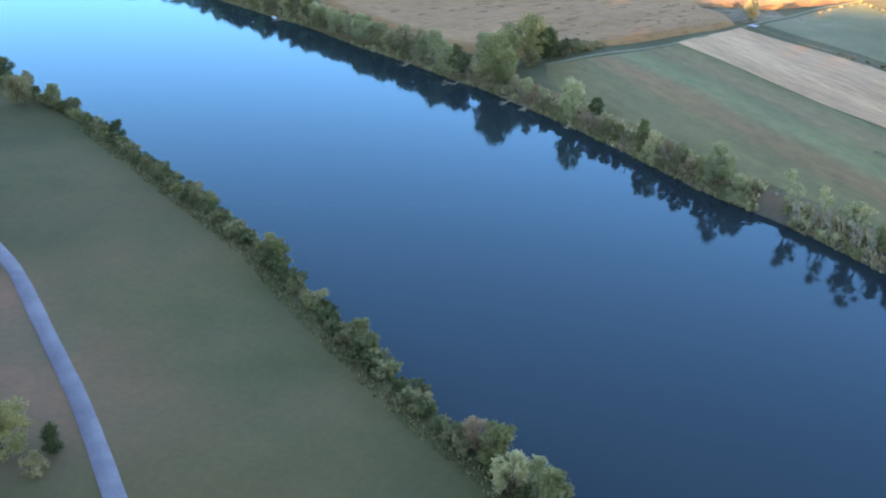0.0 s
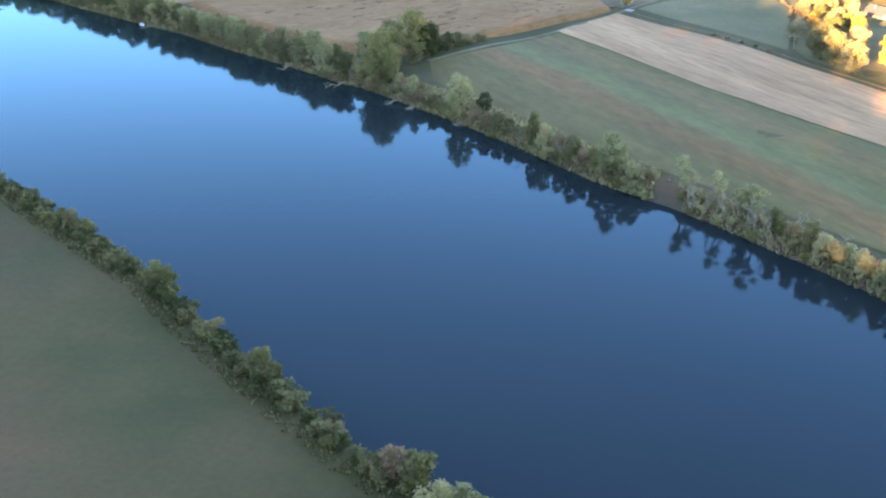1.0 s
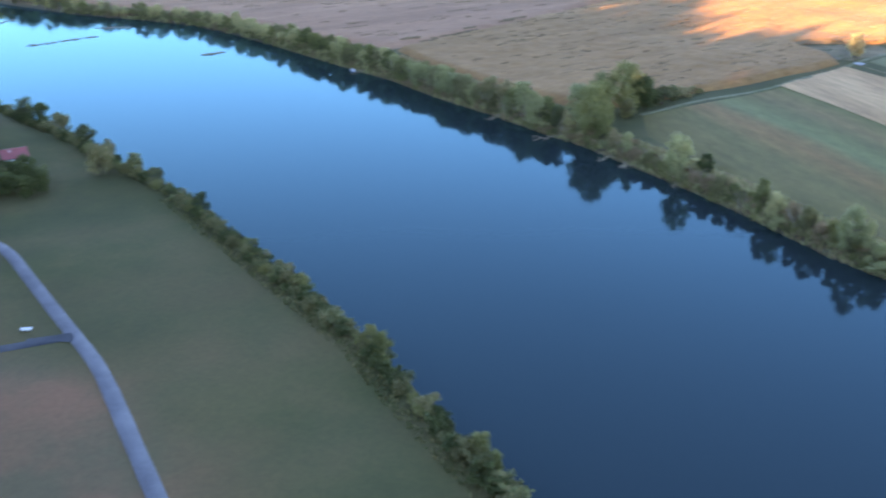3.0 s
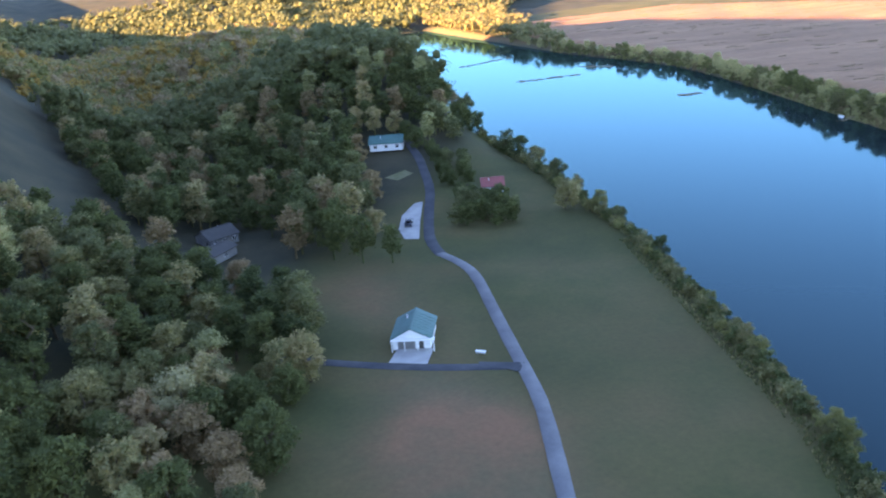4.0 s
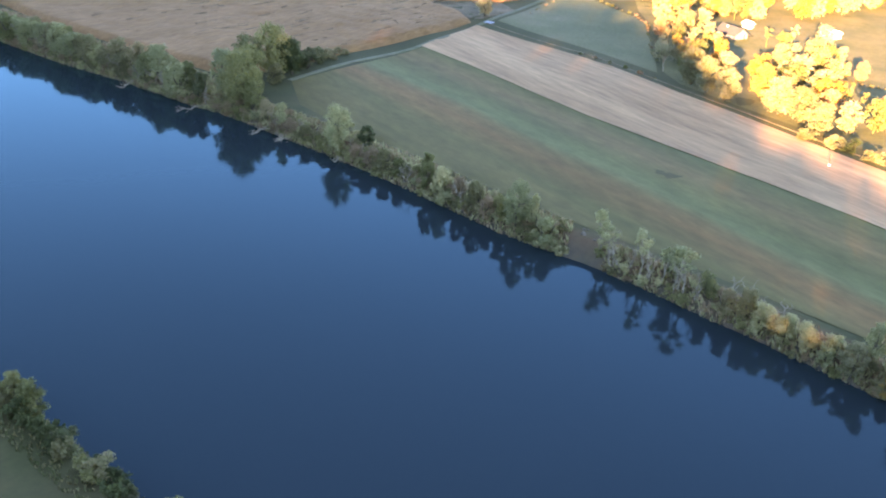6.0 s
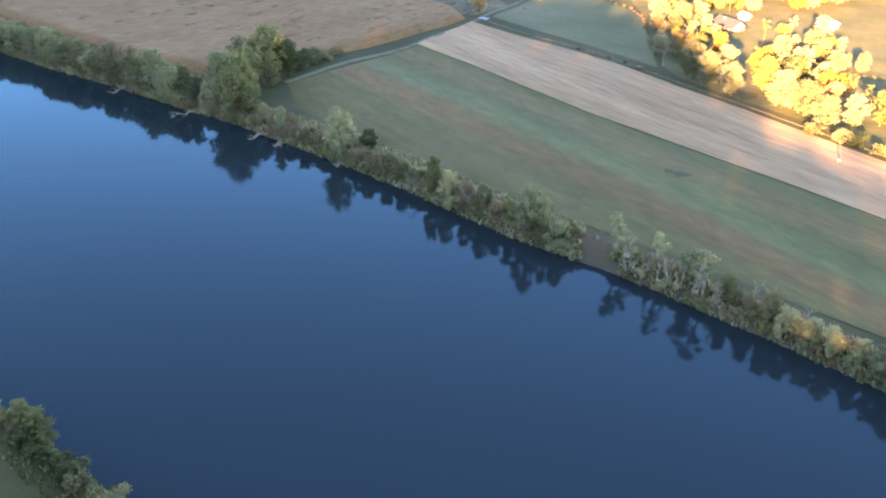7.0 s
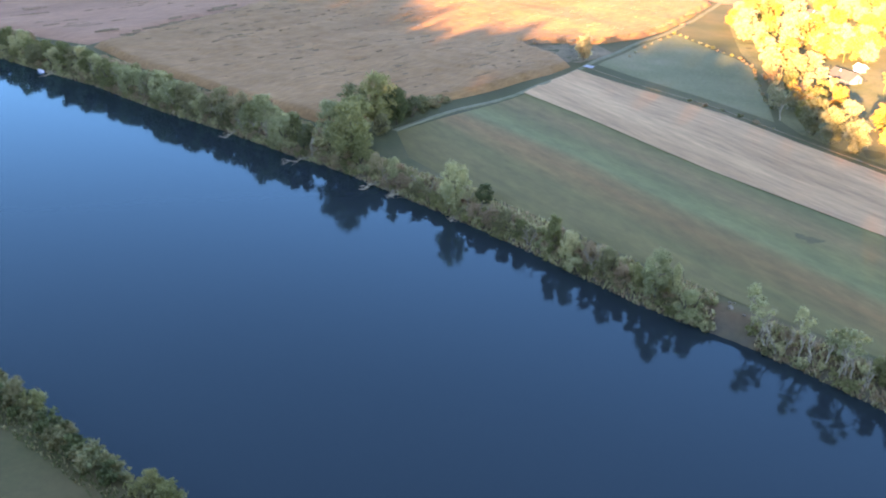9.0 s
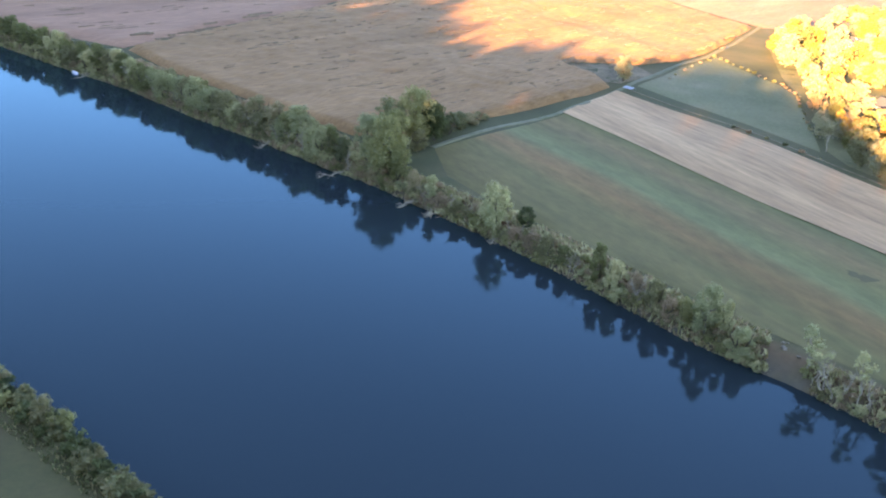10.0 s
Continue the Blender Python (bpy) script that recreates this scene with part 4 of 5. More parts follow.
def woods(name, points, tall, wide, cards, size, mat, label, seed, lobes=4):
    """A far wood as one mesh: every tree has a stem, a few lobes and leaf sprays."""
    rng = np.random.RandomState(seed)
    iv, jf = ico()
    vs, fs, k = [], [], 0
    pts = np.asarray(points)
    zs = height(pts[:, 0], pts[:, 1])
    for (x, y), z in zip(pts, zs):
        t, w = tall * rng.uniform(0.7, 1.2), wide * rng.uniform(0.75, 1.25)
        c = np.column_stack([rng.normal(0, w * 0.28, lobes), rng.normal(0, w * 0.28, lobes), rng.uniform(0.4, 0.88, lobes) * t])
        r = rng.uniform(0.16, 0.32, lobes) * w
        v, f = leaf_cards(rng, c, r, cards, size)
        vs.append(v + (x, y, z))
        fs += (f + k).tolist()
        k += len(v)
        for q in range(lobes):
            v = c[q] + iv * (1 + rng.uniform(-0.2, 0.2, (len(iv), 1))) * r[q] * 0.62
            vs.append(v + (x, y, z))
            fs += (jf + k).tolist()
            k += len(v)
        tv, tf = [], []
        limb(tv, tf, (x, y, z - 0.5), (x, y, z + t * 0.6), 0.3, 0.15, 4)
        vs.append(np.array(tv))
        fs += [tuple(i + k for i in f) for f in tf]
        k += len(tv)
    tagged(new(name, mesh_of(name, np.concatenate(vs), fs, mat)), label, "woods", kind="stuff")


def scatter(poly, gap, seed, test=None):
    rng = np.random.RandomState(seed)
    lo, hi = poly.min(0), poly.max(0)
    out = []
    for gx in np.arange(lo[0], hi[0], gap):
        for gy in np.arange(lo[1], hi[1], gap):
            x, y = gx + rng.uniform(-0.45, 0.45) * gap, gy + rng.uniform(-0.45, 0.45) * gap
            if in_poly(x, y, poly) and (test is None or test(x, y)):
                out.append((x, y))
    return out


woods("near_bank_woods", back, 15.5, 12, 520, 0.7, LEAF["forest"], "dull dark green woods on the shaded near bank", 3, 12)
hillside = scatter(plan("-254.9,28.7 -263.7,115.3 -327.4,132.6 -402,145.3 -467.3,154.3 -501.8,158.7 -518.6,157 -494.7,65.2 -406.2,16.2 -381.6,-3.6 -315.2,2.3"), 4.4 * U, 4, lambda x, y: -bank_distance(NEAR_BANK, x, y) > 16)
for k, tone in enumerate(("orange", "scrub", "green", "brown")):
    woods("upstream_woods", hillside[k::4], 10, 9, 150, 0.85, LEAF[tone], TONES[tone] + " trees of the sunlit upstream hillside", 5 + k, 7)
# unseen trees on the added hill, which make its shadow's edge ragged
woods("ridge_woods", scatter(plan("-254.1,20.3 -243.1,-87.8 -164.8,-104.7 -91.8,-163.7 -43.2,-235.5 167.4,-461.8 280.6,-462.6 53.8,-205.1 -36.5,-113.2 -82.5,-42.7 -162.4,-7.1"), 6.6 * U, 6), 20, 16, 40, 2.2, LEAF["forest"], "unseen woods on the added hill that shades the valley", 7, 6)
woods("far_ridge_woods", scatter(plan("-462,175 -470,235 -520,300 -600,420 -720,420 -680,182 -600,15 -500,30"), 9 * U, 8), 11, 17, 70, 1.7, LEAF["forest"], "hazy autumn woods on the distant ridge", 9, 6)
woods("far_bank_upstream_woods", scatter(plan("-330,204 -368.6,207 -405.5,209 -462,213 -500,232 -533.5,240 -548,270 -516.7,300 -476.6,262 -426.9,240 -380.3,226 -335,212"), 5.0 * U, 10), 10, 10, 150, 0.9, LEAF["forest"], "dull green woods along the far bank upstream", 11, 7)

# ---- the sunlit village beyond the fields ----
SUNNY = "in the sunlit village"
for x, y, kind, tone, tall, wide in (
        (-74.4, 234, "round", "yellow", 1.0, 0.85), (-32.6, 203.9, "thin", "yellow", 1.1, 1.3), (-31.3, 213.6, "thin", "orange", 1.2, 1.3), (-30.9, 227.8, "round", "yellow", 0.9, 0.7), (-31.6, 239.5, "thin", "yellow", 1.3, 1.4), (-34.2, 254.2, "round", "orange", 0.8, 0.8),
        (-27.3, 197.5, "round", "yellow", 1.15, 1.1), (-24.5, 192.7, "round", "yellow", 1.15, 1.0), (-21.1, 189.1, "round", "yellow", 1.05, 1.0), (-21.4, 202.5, "round", "yellow", 1.0, 1.0), (-26.8, 209.9, "round", "green", 1.0, 1.0),
        (-14.7, 193.0, "round", "orange", 1.1, 1.1), (-12.6, 184.6, "round", "yellow", 1.1, 1.2), (-9.2, 181.0, "round", "yellow", 1.1, 1.1), (-6.9, 176.5, "round", "yellow", 0.95, 1.1), (-10, 202.3, "round", "dark", 0.8, 0.9), (-5.2, 194.4, "round", "dark", 0.9, 0.9),
        (-15.1, 204.3, "round", "orange", 1.0, 1.0), (-10.5, 218.1, "round", "yellow", 0.9, 0.9), (-8.7, 172.2, "shrub", "yellow", 1.2, 1.8), (-2.6, 169.2, "shrub", "dark", 1.2, 1.6), (-4.7, 169.8, "shrub", "yellow", 1.3, 1.6), (0.3, 165.5, "shrub", "yellow", 1.2, 1.8),
        (-192.4, 311.7, "willow", "dark", 1.2, 1.6)):
    plant(kind, tone, x * U, y * U, tall, wide, where=SUNNY, group="trees in the village")
keep = [(-19, 243.5, 6), (2.5, 254.5, 10), (-14.5, 257, 4), (-23.3, 318, 7), (8, 262, 9)]
for x, y in scatter(plan("-35,262 -26,258 -11,266 10,280 41.5,292 75.3,262 120.2,305 95.4,431.8 17.6,439.2 -38.7,340 -50,300 -43,272"), 6.4 * U, 21):
    if all(math.hypot(x / U - a, y / U - b) > r for a, b, r in keep) and random.random() < 0.82:
        s = random.uniform(0.75, 1.2)
        plant("round", random.choice(("yellow", "yellow", "orange", "green")), x, y, s, s * 1.1, where=SUNNY, group="trees in the village", crowd="village_trees")
for outline, gap, seed in (("-34.5,209 -24,204 -21,214 -22,236 -27,256 -38.5,262 -36.5,240", 4.2, 25), ("-17,199 -4,190 8,210 4,240 -13,236", 5.6, 26), ("-27,262 -12,262 -10,276 -30,276", 5.0, 27), ("-9,184 6,172 12,186 -2,198", 5.0, 28)):
    for x, y in scatter(plan(outline), gap * U, seed):
        if all(math.hypot(x / U - a, y / U - b) > r for a, b, r in keep):
            s = random.uniform(0.5, 1.0)
            plant(random.choice(("round", "round", "willow", "thin")), random.choice(("yellow", "orange", "green", "scrub", "brown")), x, y, s * 1.1, s, where=SUNNY, group="trees in the village", crowd="village_trees")
for x, y in scatter(plan("8.5,176.4 62.5,131.6 119.2,190.7 74.6,241.9 24.7,215.4"), 10 * U, 22):
    plant("round", random.choice(("yellow", "orange", "green")), x, y, 1, 1.1, crowd="village_trees")
for x, y in scatter(plan("-360.7,352.5 -264.8,401.3 -240.7,374.7 -231.4,404.9 -234.3,508.5 -360.2,431.8"), 9 * U, 23):
    s = random.uniform(0.9, 1.4)
    plant("round", random.choice(("yellow", "yellow", "green", "orange")), x, y, s, s * 1.2, crowd="field_edge_trees")
for x, y in scatter(plan("-220.6,357 -160.1,378.7 -114.6,424.2 -104.6,486.8 -228.5,419.3"), 13 * U, 24):
    s = random.uniform(0.8, 1.2)
    plant("round", random.choice(("yellow", "green", "orange")), x, y, s, s * 1.1, crowd="farmstead_trees")
# hedges: scrubby bushes along the pasture's upper side, the lane and the garden lines
for line, gap in ((plan("-59,277 -50,266 -42,254 -38.5,246 -36.5,226 -33.6,208"), 5.0), (plan("-66,245 -61,266 -56.5,283"), 9.0), (plan("-0.8,212.9 10.9,210.4 24.3,210.5"), 3.0), (plan("-1.4,204.6 3.4,195.5 7,185"), 4.5), (plan("-49.3,210.3 -39.7,203 -30,194.5"), 7.0)):
    for a, b in zip(line[:-1], line[1:]):
        for i in range(int(np.hypot(*(b - a)) / gap)):
            x, y = a + (b - a) * (i * gap / np.hypot(*(b - a))) + np.random.uniform(-0.6, 0.6, 2)
            s = random.uniform(0.25, 0.55)
            plant("shrub", random.choice(("scrub", "brown", "green", "forest")), x, y, s * 0.7, s * 1.2, crowd="hedge_bushes")


# ---- buildings ----
def gable_house(name, x, y, turn, w, d, wall_h, roof_h, wall_mat, roof_mat, label, category="house", garage=False, over=0.45, windows=3):
    """A one-storey house, w across its gable front (local -y) and d deep."""
    root = new(name)
    root.matrix_basis = pose(x, y, hz(x, y) - 0.1, 0, 0, turn)
    tagged(root, label, category, kind="thing")
    bm = bmesh.new()
    v = [bm.verts.new(p) for p in ((-w / 2, -d / 2, 0), (w / 2, -d / 2, 0), (w / 2, -d / 2, wall_h), (0, -d / 2, wall_h + roof_h), (-w / 2, -d / 2, wall_h),
                                   (-w / 2, d / 2, 0), (w / 2, d / 2, 0), (w / 2, d / 2, wall_h), (0, d / 2, wall_h + roof_h), (-w / 2, d / 2, wall_h))]
    for f in ((0, 1, 2, 3, 4), (9, 8, 7, 6, 5), (1, 6, 7, 2), (5, 0, 4, 9), (4, 3, 8, 9), (3, 2, 7, 8)):
        bm.faces.new([v[i] for i in f])
    part("wall", bm_mesh("wall", bm, wall_mat), root)
    run = w / 2 + over
    drop = roof_h * run / (w / 2)
    for s in (-1, 1):
        bm = bmesh.new()
        q = [(0, wall_h + roof_h + 0.03), (s * run, wall_h + roof_h - drop + 0.03), (s * run, wall_h + roof_h - drop + 0.2), (0, wall_h + roof_h + 0.2)]
        a = [bm.verts.new((px, -d / 2 - over, pz)) for px, pz in q]
        b = [bm.verts.new((px, d / 2 + over, pz)) for px, pz in q]
        bm.faces.new(a), bm.faces.new(b[::-1])
        for i in range(4):
            bm.faces.new((a[i], a[(i + 1) % 4], b[(i + 1) % 4], b[i]))
        bmesh.ops.recalc_face_normals(bm, faces=bm.faces)
        slab = part("roof", bm_mesh("roof", bm, roof_mat), root)
        for i in range(int(d / 1.4) if roof_mat is TEAL else 0):
            yy = -d / 2 + 0.3 + i * 1.4
            seam = mesh_of("roof_seam", [(0.02 * s, yy + e, q[3][1] + up) for up in (0, 0.07) for e in (-0.03, 0.03)] + [(s * (run - 0.02), yy + e, q[2][1] + up) for up in (0, 0.07) for e in (-0.03, 0.03)],
                           [(0, 1, 5, 4), (2, 3, 7, 6), (0, 2, 6, 4), (1, 3, 7, 5), (0, 1, 3, 2), (4, 5, 7, 6)], roof_mat)
            part("roof_seam", seam, slab)
    part("ridge_cap", box_mesh("ridge_cap", roof_mat, -0.18, 0.18, -d / 2 - over, d / 2 + over, wall_h + roof_h + 0.12, wall_h + roof_h + 0.27), root)
    if garage:
        gd = part("garage_door", box_mesh("garage_door", GREY_WALL, -w * 0.36, w * 0.1, -d / 2 - 0.05, -d / 2 + 0.02, 0.1, 2.3), root, "wide pale sectional garage door")
        for k in range(1, 4):
            part("panel_line", box_mesh("panel_line", DARK_ROOF, -w * 0.36, w * 0.1, -d / 2 - 0.065, -d / 2 - 0.05, 0.1 + k * 0.55, 0.13 + k * 0.55), gd)
        bm = bmesh.new()
        box(bm, -w / 2 - 0.2, w / 2 + 1.0, -d / 2 - 1.3, -d / 2 - 0.01, wall_h - 0.12, wall_h + 0.05)
        part("porch_roof", bm_mesh("porch_roof", bm, WHITE_WALL), root)
        for px in (-w / 2, -w * 0.16, w * 0.18, w / 2 + 0.8):
            part("porch_post", box_mesh("porch_post", WHITE_WALL, px - 0.08, px + 0.08, -d / 2 - 1.25, -d / 2 - 1.09, 0, wall_h - 0.12), root)
    door = part("door", box_mesh("door", DARK_ROOF, w * 0.2, w * 0.2 + 0.95, -d / 2 - 0.05, -d / 2 + 0.02, 0.1, 2.15), root)
    part("handle", box_mesh("handle", WHITE_ROOF, w * 0.2 + 0.78, w * 0.2 + 0.86, -d / 2 - 0.11, -d / 2 - 0.05, 1.0, 1.12), door)
    for s in (-1, 1):
        for k in range(windows):
            yy = -d / 2 + d * (k + 0.5) / windows
            fr = part("window", box_mesh("window", WHITE_WALL, *sorted((s * (w / 2 - 0.02), s * (w / 2 + 0.06))), yy - 0.6, yy + 0.6, 0.95, 2.15), root)
            for side in (-1, 1):
                part("pane", box_mesh("pane", GLASS, *sorted((s * (w / 2 + 0.04), s * (w / 2 + 0.075))), yy + side * 0.28 - 0.24, yy + side * 0.28 + 0.24, 1.03, 2.07), fr)
    vent = part("vent_pipe", box_mesh("vent_pipe", WHITE_ROOF, -w * 0.2, -w * 0.2 + 0.25, d * 0.16, d * 0.16 + 0.25, wall_h + roof_h * 0.6, wall_h + roof_h + 0.2), root)
    return root


gable_house("house", -116.6 * U, 52.2 * U, 59.3, 7.6, 10.4, 2.6, 2.0, WHITE_WALL, TEAL, "small white house with a teal metal gable roof and concrete drive", garage=True)
gable_house("house", -197 * U, 82.5 * U, 152, 8.0, 11.5, 2.7, 2.0, WHITE_WALL, TEAL, "white house with a teal metal roof among the trees")
gable_house("shed", -164.7 * U, 88.4 * U, 155, 6.0, 6.5, 2.4, 1.8, WHITE_WALL, RED, "small white shed with a red metal roof among trees", "shed", windows=1)
gable_house("house", -168 * U, 41.5 * U, 20, 7.5, 9.0, 2.7, 2.0, GREY_WALL, DARK_ROOF, "grey house with a shingled roof at the wood's edge")
gable_house("outbuilding", -160 * U, 39.5 * U, 40, 6.5, 9.5, 2.4, 1.2, GREY_WALL, DARK_ROOF, "grey outbuilding with a low roof by the grey house", "outbuilding", windows=1)
gable_house("house", -19.6 * U, 243 * U, 42, 6.6, 10.5, 2.0, 2.1, GREY_WALL, DARK_ROOF, "long grey house with a dark roof in sunlight", over=0.9)
gable_house("barn", 2.5 * U, 254.5 * U, 45, 4.6, 7.2, 2.3, 1.0, WHITE_WALL, WHITE_ROOF, "white barn with a white metal roof on a sunny lawn", "barn")
gable_house("shed", -15.8 * U, 254 * U, 40, 3.2, 3.8, 2.0, 1.0, WHITE_WALL, WHITE_ROOF, "small white shed behind the long house", "shed", windows=1)
gable_house("house", -23.3 * U, 318 * U, 60, 8.0, 10.0, 3.0, 2.0, WHITE_WALL, DARK_ROOF, "white house among yellow autumn trees")
gable_house("barn", -204.8 * U, 338.7 * U, 100, 9.0, 18.0, 3.2, 2.0, WHITE_WALL, TEAL, "long white farm barn with a teal metal roof", "barn")
gable_house("shed", -215.6 * U, 338.7 * U, 20, 8.0, 9.0, 3.0, 2.0, WHITE_WALL, WHITE_ROOF, "white farm shed beside the long barn", "shed")
draped("concrete_drive", plan("-115.2,49.5 -112.8,52.8 -109.4,50.4 -112.1,47.1"), CONCRETE, 0.2, 2.5, "pale concrete drive in front of the white house", "drive")
draped("concrete_pad", plan("-149.8,65.4 -148.6,67.2 -157.5,71.4 -166.3,75.9 -166.5,74.4 -161.8,70.1 -155,66.6"), CONCRETE, 0.2, 2.5, "pale concrete parking pad beside the dark drive", "pad")
draped("terrace", plan("-182.2,75.6 -183.8,80.3 -181.1,80.8 -179.2,76.9"), LANE, 0.15, 3, "pale gravel terrace below the teal-roofed house", "terrace")


draped("drive_mouth", plan("-103.6,58.9 -101.8,57.3 -103.6,56.4 -105.8,54.6 -106.6,55.2 -105,57"), DARK_ASPHALT, 0.17, 2.0, "dark asphalt mouth of the side drive", "drive")


def field_post(x, y):
    root = new("field_post")
    root.matrix_basis = pose(x, y, hz(x, y) - 0.2)
    tagged(root, "weathered wooden post with a white base at the field edge", "post", kind="thing")
    part("post", box_mesh("post", BARK, -0.12, 0.12, -0.12, 0.12, 0, 3.4, bevel=0.03), root)
    part("base", box_mesh("base", WHITE_WALL, -0.35, 0.35, -0.35, 0.35, 0.1, 0.75, bevel=0.05), root)


field_post(-6.3 * U, 160.6 * U)


def water_trough(x, y, turn):
    root = new("water_trough")
    root.matrix_basis = pose(x, y, hz(x, y), 0, 0, turn)
    tagged(root, "low white trough lying on the lawn", "trough", kind="thing")
    part("basin", box_mesh("basin", WHITE_ROOF, -1.0, 1.0, -0.35, 0.35, 0.05, 0.5, bevel=0.08), root)
    part("rim", box_mesh("rim", WHITE_WALL, -1.05, 1.05, -0.4, 0.4, 0.44, 0.52, bevel=0.03), root)


water_trough(-108.6 * U, 56.4 * U, 40)
draped("culvert_slab", plan("-73.4,228.3 -72.8,230 -70.8,229.4 -71.4,227.6"), CONCRETE, 0.25, 1.5, "pale concrete culvert slab where the lanes meet", "slab")


def pickup(x, y, turn):
    root = new("pickup_truck")
    root.matrix_basis = pose(x, y, hz(x, y) + 0.2, 0, 0, turn)
    tagged(root, "dark blue pickup truck parked on the concrete pad", "truck", kind="thing")
    bm = bmesh.new()
    box(bm, -0.95, 0.95, -2.7, 2.7, 0.45, 1.0, 0.12)
    body = part("body", bm_mesh("body", bm, PAINT_DARK), root)
    bm = bmesh.new()
    box(bm, -0.85, 0.85, -0.9, 1.0, 0.95, 1.75, 0.2)
    cab = part("cab", bm_mesh("cab", bm, PAINT_DARK), root)
    for s in (-1, 1):
        part("side_window", box_mesh("side_window", GLASS, *sorted((s * 0.83, s * 0.87)), -0.6, 0.7, 1.2, 1.58), cab)
        part("bed_side", box_mesh("bed_side", PAINT_DARK, *sorted((s * 0.82, s * 0.95)), -2.65, -0.95, 0.98, 1.25), root)
        part("headlight", box_mesh("headlight", WHITE_ROOF, *sorted((s * 0.55, s * 0.85)), 2.66, 2.73, 0.7, 0.9), root)
        for yy in (-1.7, 1.7):
            bm = bmesh.new()
            bmesh.ops.create_cone(bm, cap_ends=True, segments=16, radius1=0.4, radius2=0.4, depth=0.26, matrix=Matrix.Translation((s * 0.86, yy, 0.4)) @ Matrix.Rotation(math.pi / 2, 4, "Y"))
            wheel = part("wheel", bm_mesh("wheel", bm, RUBBER), root)
            bm = bmesh.new()
            bmesh.ops.create_cone(bm, cap_ends=True, segments=12, radius1=0.22, radius2=0.2, depth=0.04, matrix=Matrix.Translation((s * 1.0, yy, 0.4)) @ Matrix.Rotation(math.pi / 2, 4, "Y"))
            part("rim", bm_mesh("rim", bm, WHITE_ROOF), wheel)
    part("windscreen", box_mesh("windscreen", GLASS, -0.7, 0.7, 0.96, 1.02, 1.2, 1.6), cab)
    part("tailgate", box_mesh("tailgate", PAINT_DARK, -0.82, 0.82, -2.7, -2.6, 0.98, 1.25), root)


pickup(-156.2 * U, 68.9 * U, 60)


# ---- small things by the water ----
def rock_mesh(seed, flat=0.6):
    rng = np.random.RandomState(seed)
    iv, jf = fine_ball()
    return mesh_of("rock", iv * (1 + rng.uniform(-0.25, 0.25, (len(iv), 1))) * (1, 1, flat), jf, ROCK)


ROCKS = [rock_mesh(s) for s in range(4)]
for k in range(9):
    x, y = on_far(random.uniform(-37.5, -33.5), random.uniform(2.5, 9))
    ob = new("rock", ROCKS[k % 4])
    s = random.uniform(0.25, 0.6)
    ob.matrix_basis = pose(x, y, hz(x, y) + 0.1 * s, 0, 0, random.uniform(0, 360)) @ Matrix.Diagonal((s, s * random.uniform(0.7, 1.2), s, 1))
    tagged(ob, "pale grey rock on the bare earth bank", "rock", "rocks on the bank", "thing")


def ledge(name, a, b, wide, count, seed, label):
    """A broken line of low rocks just out of the water."""
    rng = np.random.RandomState(seed)
    iv, jf = ico()
    vs, fs = [], []
    for i in range(count):
        t = rng.uniform(0, 1)
        p = np.array(a) * (1 - t) + np.array(b) * t + rng.normal(0, wide, 2)
        s = rng.uniform(0.4, 1.3)
        vs.append(iv * (1 + rng.uniform(-0.2, 0.2, (len(iv), 1))) * (s * 1.8, s, 0.28 * s) + (p[0], p[1], 0.02))
        fs += (jf + i * len(iv)).tolist()
    tagged(new(name, mesh_of(name, np.concatenate(vs), fs, ROCK)), label, "rocks", kind="stuff")


for k, (a, b, n) in enumerate((("-375.3,166.7", "-380.9,189", 60), ("-325,162.1", "-331.3,185.5", 60), ("-278.6,158.5", "-274.3,178.1", 70), ("-288.6,187.1", "-279.4,193.2", 40), ("-221.2,174.1", "-219.5,179.2", 24))):
    ledge("rock_ledge", plan(a)[0], plan(b)[0], 0.8, n, 40 + k, "low dark rock ledge breaking the river surface")


def fallen_tree(x, y, turn, length, seed):
    rng = np.random.RandomState(seed)
    tv, tf = [], []
    pts = bent(tv, tf, rng, (0, 0, 1.2), (0, -length, 0.15), 0.24, 0.1, 5, 0.03)
    for p in pts[1:]:
        for _ in range(4):
            q = p + rng.normal(0, 1.0, 3) * (1, 1, 0.35) + (0, -0.8, 0.3)
            bent(tv, tf, rng, p, q, 0.08, 0.025, 3, 0.1)
    ob = new("fallen_tree", mesh_of("fallen_tree", tv, tf, PALE_BARK))
    ob.matrix_basis = pose(x, y, 0, 0, 0, turn)
    tagged(ob, "bleached fallen tree lying from the bank into the water", "fallen tree", "fallen trees", "thing")


for xu, turn, length, seed in ((-101.7, -35, 8, 1), (-87.9, -20, 6, 2), (-84.9, 10, 5, 3), (-82.7, -50, 5, 4), (-117.8, -20, 6, 5), (-168, -30, 6, 6), (-73.8, 0, 4, 7), (-23.2, 70, 5, 8), (-28.1, 60, 4, 9)):
    fallen_tree(*on_far(xu, 1.5), turn, length, seed)


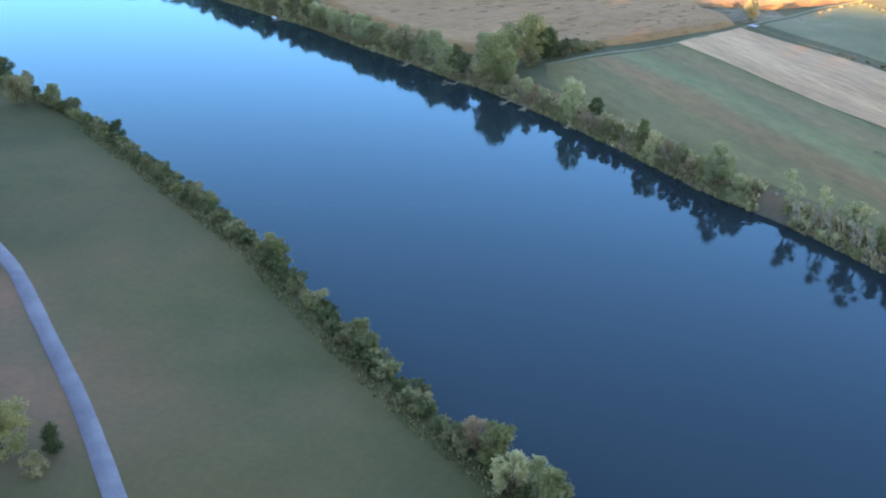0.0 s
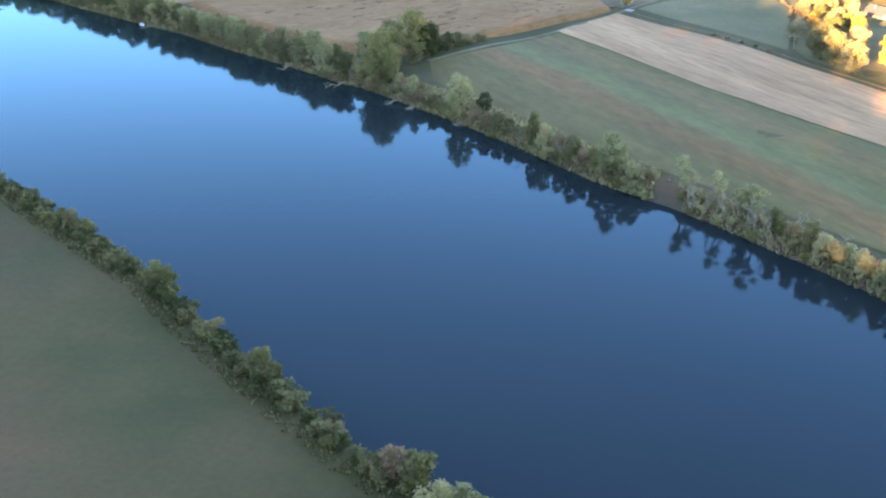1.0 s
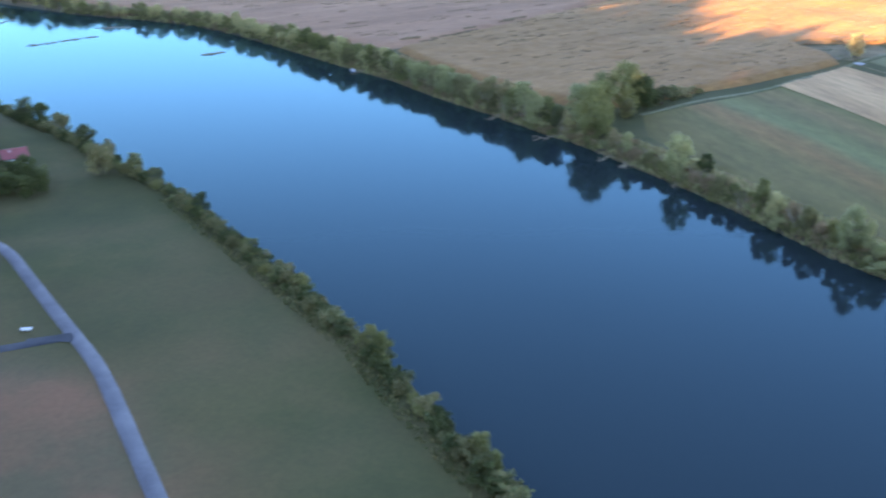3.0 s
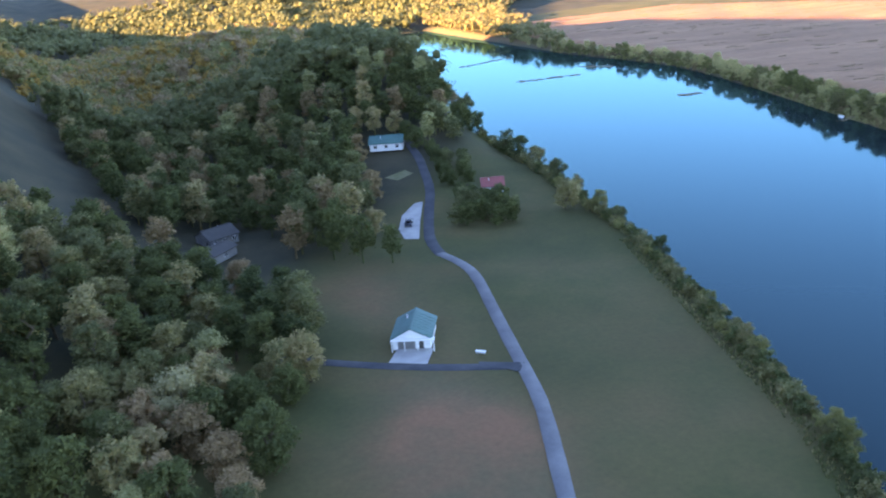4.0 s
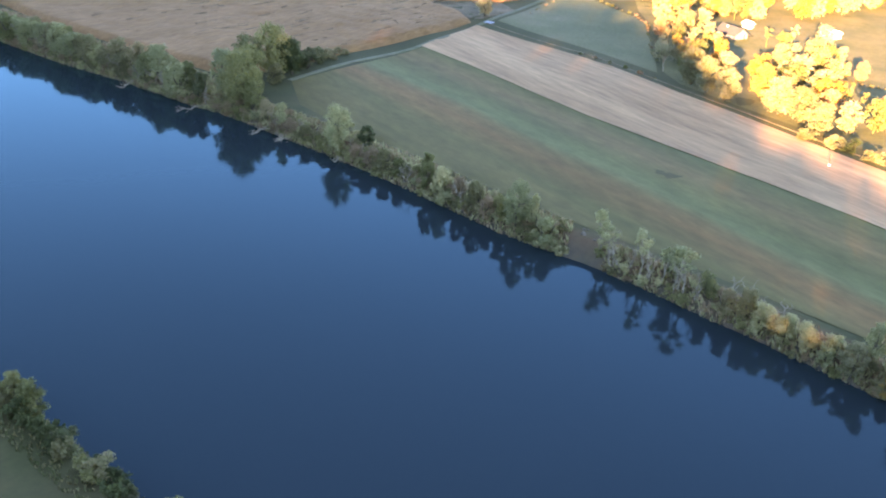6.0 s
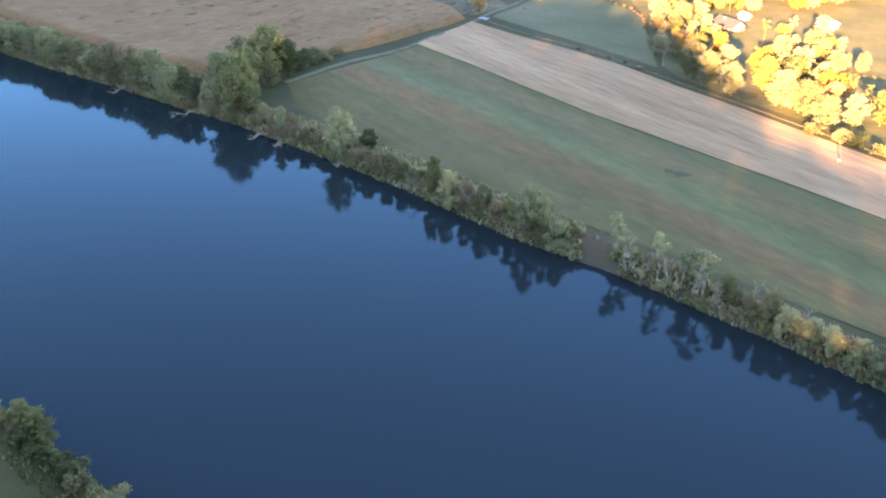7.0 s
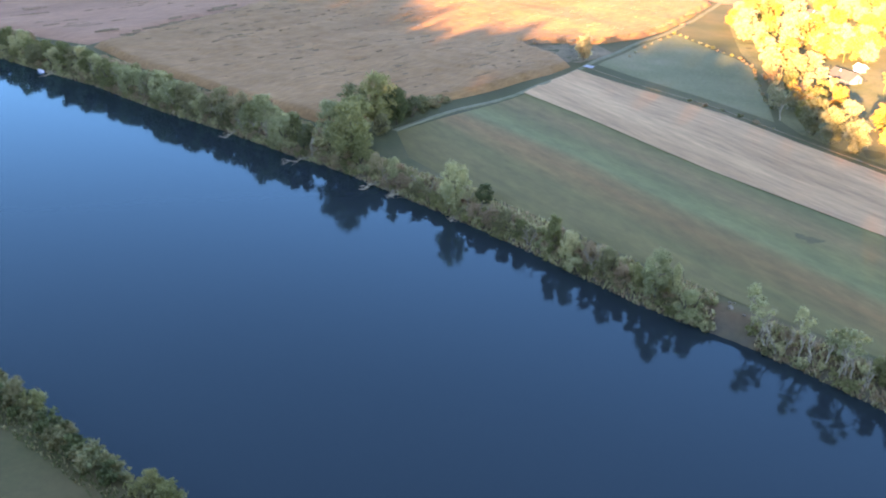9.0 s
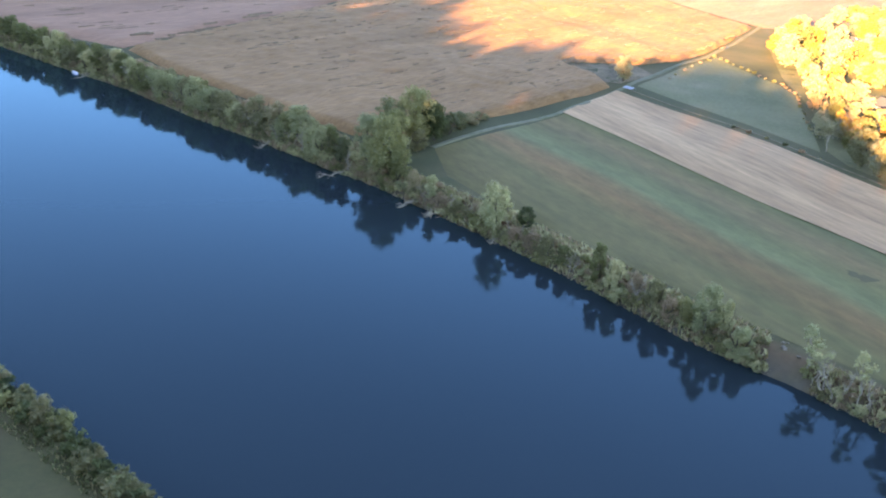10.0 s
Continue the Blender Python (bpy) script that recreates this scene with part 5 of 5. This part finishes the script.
def rowing_boat(x, y, turn):
    root = new("rowing_boat")
    root.matrix_basis = pose(x, y, -0.1, 0, 0, turn)
    tagged(root, "small white boat moored against the far bank", "boat", kind="thing")
    st = [(-2.2, 0.6), (-1.0, 0.85), (0.4, 0.85), (1.6, 0.55), (2.3, 0.05)]
    verts, faces = [], []
    for yy, w in st:
        verts += [(-w, yy, 0.75), (-w * 0.7, yy, 0.05), (w * 0.7, yy, 0.05), (w, yy, 0.75), (w * 0.88, yy, 0.75), (w * 0.6, yy, 0.18), (-w * 0.6, yy, 0.18), (-w * 0.88, yy, 0.75)]
    for i in range(4):
        faces += [(8 * i + j, 8 * i + (j + 1) % 8, 8 * i + 8 + (j + 1) % 8, 8 * i + 8 + j) for j in range(8)]
    faces += [(0, 1, 2, 3, 4, 5, 6, 7)]
    part("hull", mesh_of("hull", verts, faces, WHITE_ROOF), root)
    for yy in (-1.2, 0.5):
        part("thwart", box_mesh("thwart", WHITE_WALL, -0.7, 0.7, yy - 0.14, yy + 0.14, 0.5, 0.55), root)


rowing_boat(*on_far(-172.5, -1.2), 60)


def corn_rows(name, poly, mat, count, seed, lift, label):
    """Broken dark strips a little above the crop, in place of the shaded gaps between rows."""
    rng = np.random.RandomState(seed)
    lo, hi = poly.min(0), poly.max(0)
    d = np.array([0.37, 0.93])
    vs, fs, k = [], [], 0
    while k < count:
        a = rng.uniform(lo, hi)
        length = rng.uniform(3, 13)
        if not (in_poly(*a, poly) and in_poly(*(a + d * length), poly)):
            continue
        n = max(3, int(length / 1.5))
        base = len(vs)
        for i in range(n + 1):
            p = a + d * length * i / n + rng.normal(0, 0.12, 2)
            z = hz(*p) + lift
            w, h = rng.uniform(0.2, 0.45), rng.uniform(0.02, 0.3)
            vs += [(p[0] - d[1] * w, p[1] + d[0] * w, z - 0.5), (p[0], p[1], z + h), (p[0] + d[1] * w, p[1] - d[0] * w, z - 0.5)]
        for i in range(n):
            o = base + 3 * i
            fs += [(o, o + 1, o + 4, o + 3), (o + 1, o + 2, o + 5, o + 4)]
        k += 1
    tagged(new(name, mesh_of(name, vs, fs, mat)), label, "crop rows", kind="stuff")


corn_rows("corn_rows", plan("-95.5,177.7 -80.5,220.8 -87.7,235.1 -72.4,250.6 -57,276.2 -50,304.6 -85.5,339.5 -133.1,374.4 -154.5,331.4 -170.1,250.9 -178.8,201.3 -153.1,189.6 -126.2,179.4 -106.8,173.6"), GAP_STRIPS, 420, 31, 1.95, "dark strips standing in for the shaded gaps between corn rows")
corn_rows("soybean_rows", plan("-184.1,201.5 -173.2,249.7 -158.8,331.7 -140.5,375.5 -226.4,387.1 -337.5,350.2 -407.1,318.1 -415.4,237.4 -351.9,218.8 -314.3,227 -278.1,226.9 -235.6,215.3 -205.3,205"), GAP_STRIPS, 320, 32, 1.3, "dark strips standing in for the shaded gaps between soybean rows")

def build_crowds(share):
    """The joined masses: every plant keeps its lobes, with fewer and larger leaf sprays."""
    iv, jf = ico()
    rng = np.random.RandomState(77)
    for (crowd, tone), items in CROWDS.items():
        vs, fs, k = [], [], 0
        pts = np.array([(i[2], i[3]) for i in items])
        zs = height(pts[:, 0], pts[:, 1])
        for (kind, seed, x, y, tall, wide), z in zip(items, zs):
            c, r, n, size = LOBES[(kind, seed)]
            a = rng.uniform(0, 6.28)
            turn = np.array([[math.cos(a), math.sin(a), 0], [-math.sin(a), math.cos(a), 0], [0, 0, 1]])
            c, r = (c @ turn) * (wide, wide, tall), r * (wide + tall) / 2
            v, f = leaf_cards(rng, c, r, int(n * share), size * 0.5 * (wide + tall) / math.sqrt(share) * 0.85)
            vs.append(v + (x, y, z))
            fs += (f + k).tolist()
            k += len(v)
            for cc, rr in zip(c, r):
                v = cc + iv * rr * 0.55 * (1 + rng.uniform(-0.2, 0.2, (len(iv), 1)))
                vs.append(v + (x, y, z))
                fs += (jf + k).tolist()
                k += len(iv)
            tv, tf = [], []
            limb(tv, tf, (x, y, z - 0.4), (x, y, z + c[:, 2].mean()), 0.25 * wide, 0.1 * wide, 4)
            vs.append(np.array(tv))
            fs += [tuple(i + k for i in q) for q in tf]
            k += len(tv)
        tagged(new(crowd, mesh_of(crowd, np.concatenate(vs), fs, LEAF[tone])), TONES[tone] + " " + crowd.replace("_", " ") + " growing close together", "vegetation", kind="stuff")


build_crowds(0.35)
for ob, m in DEFERRED:
    ob.matrix_basis = m
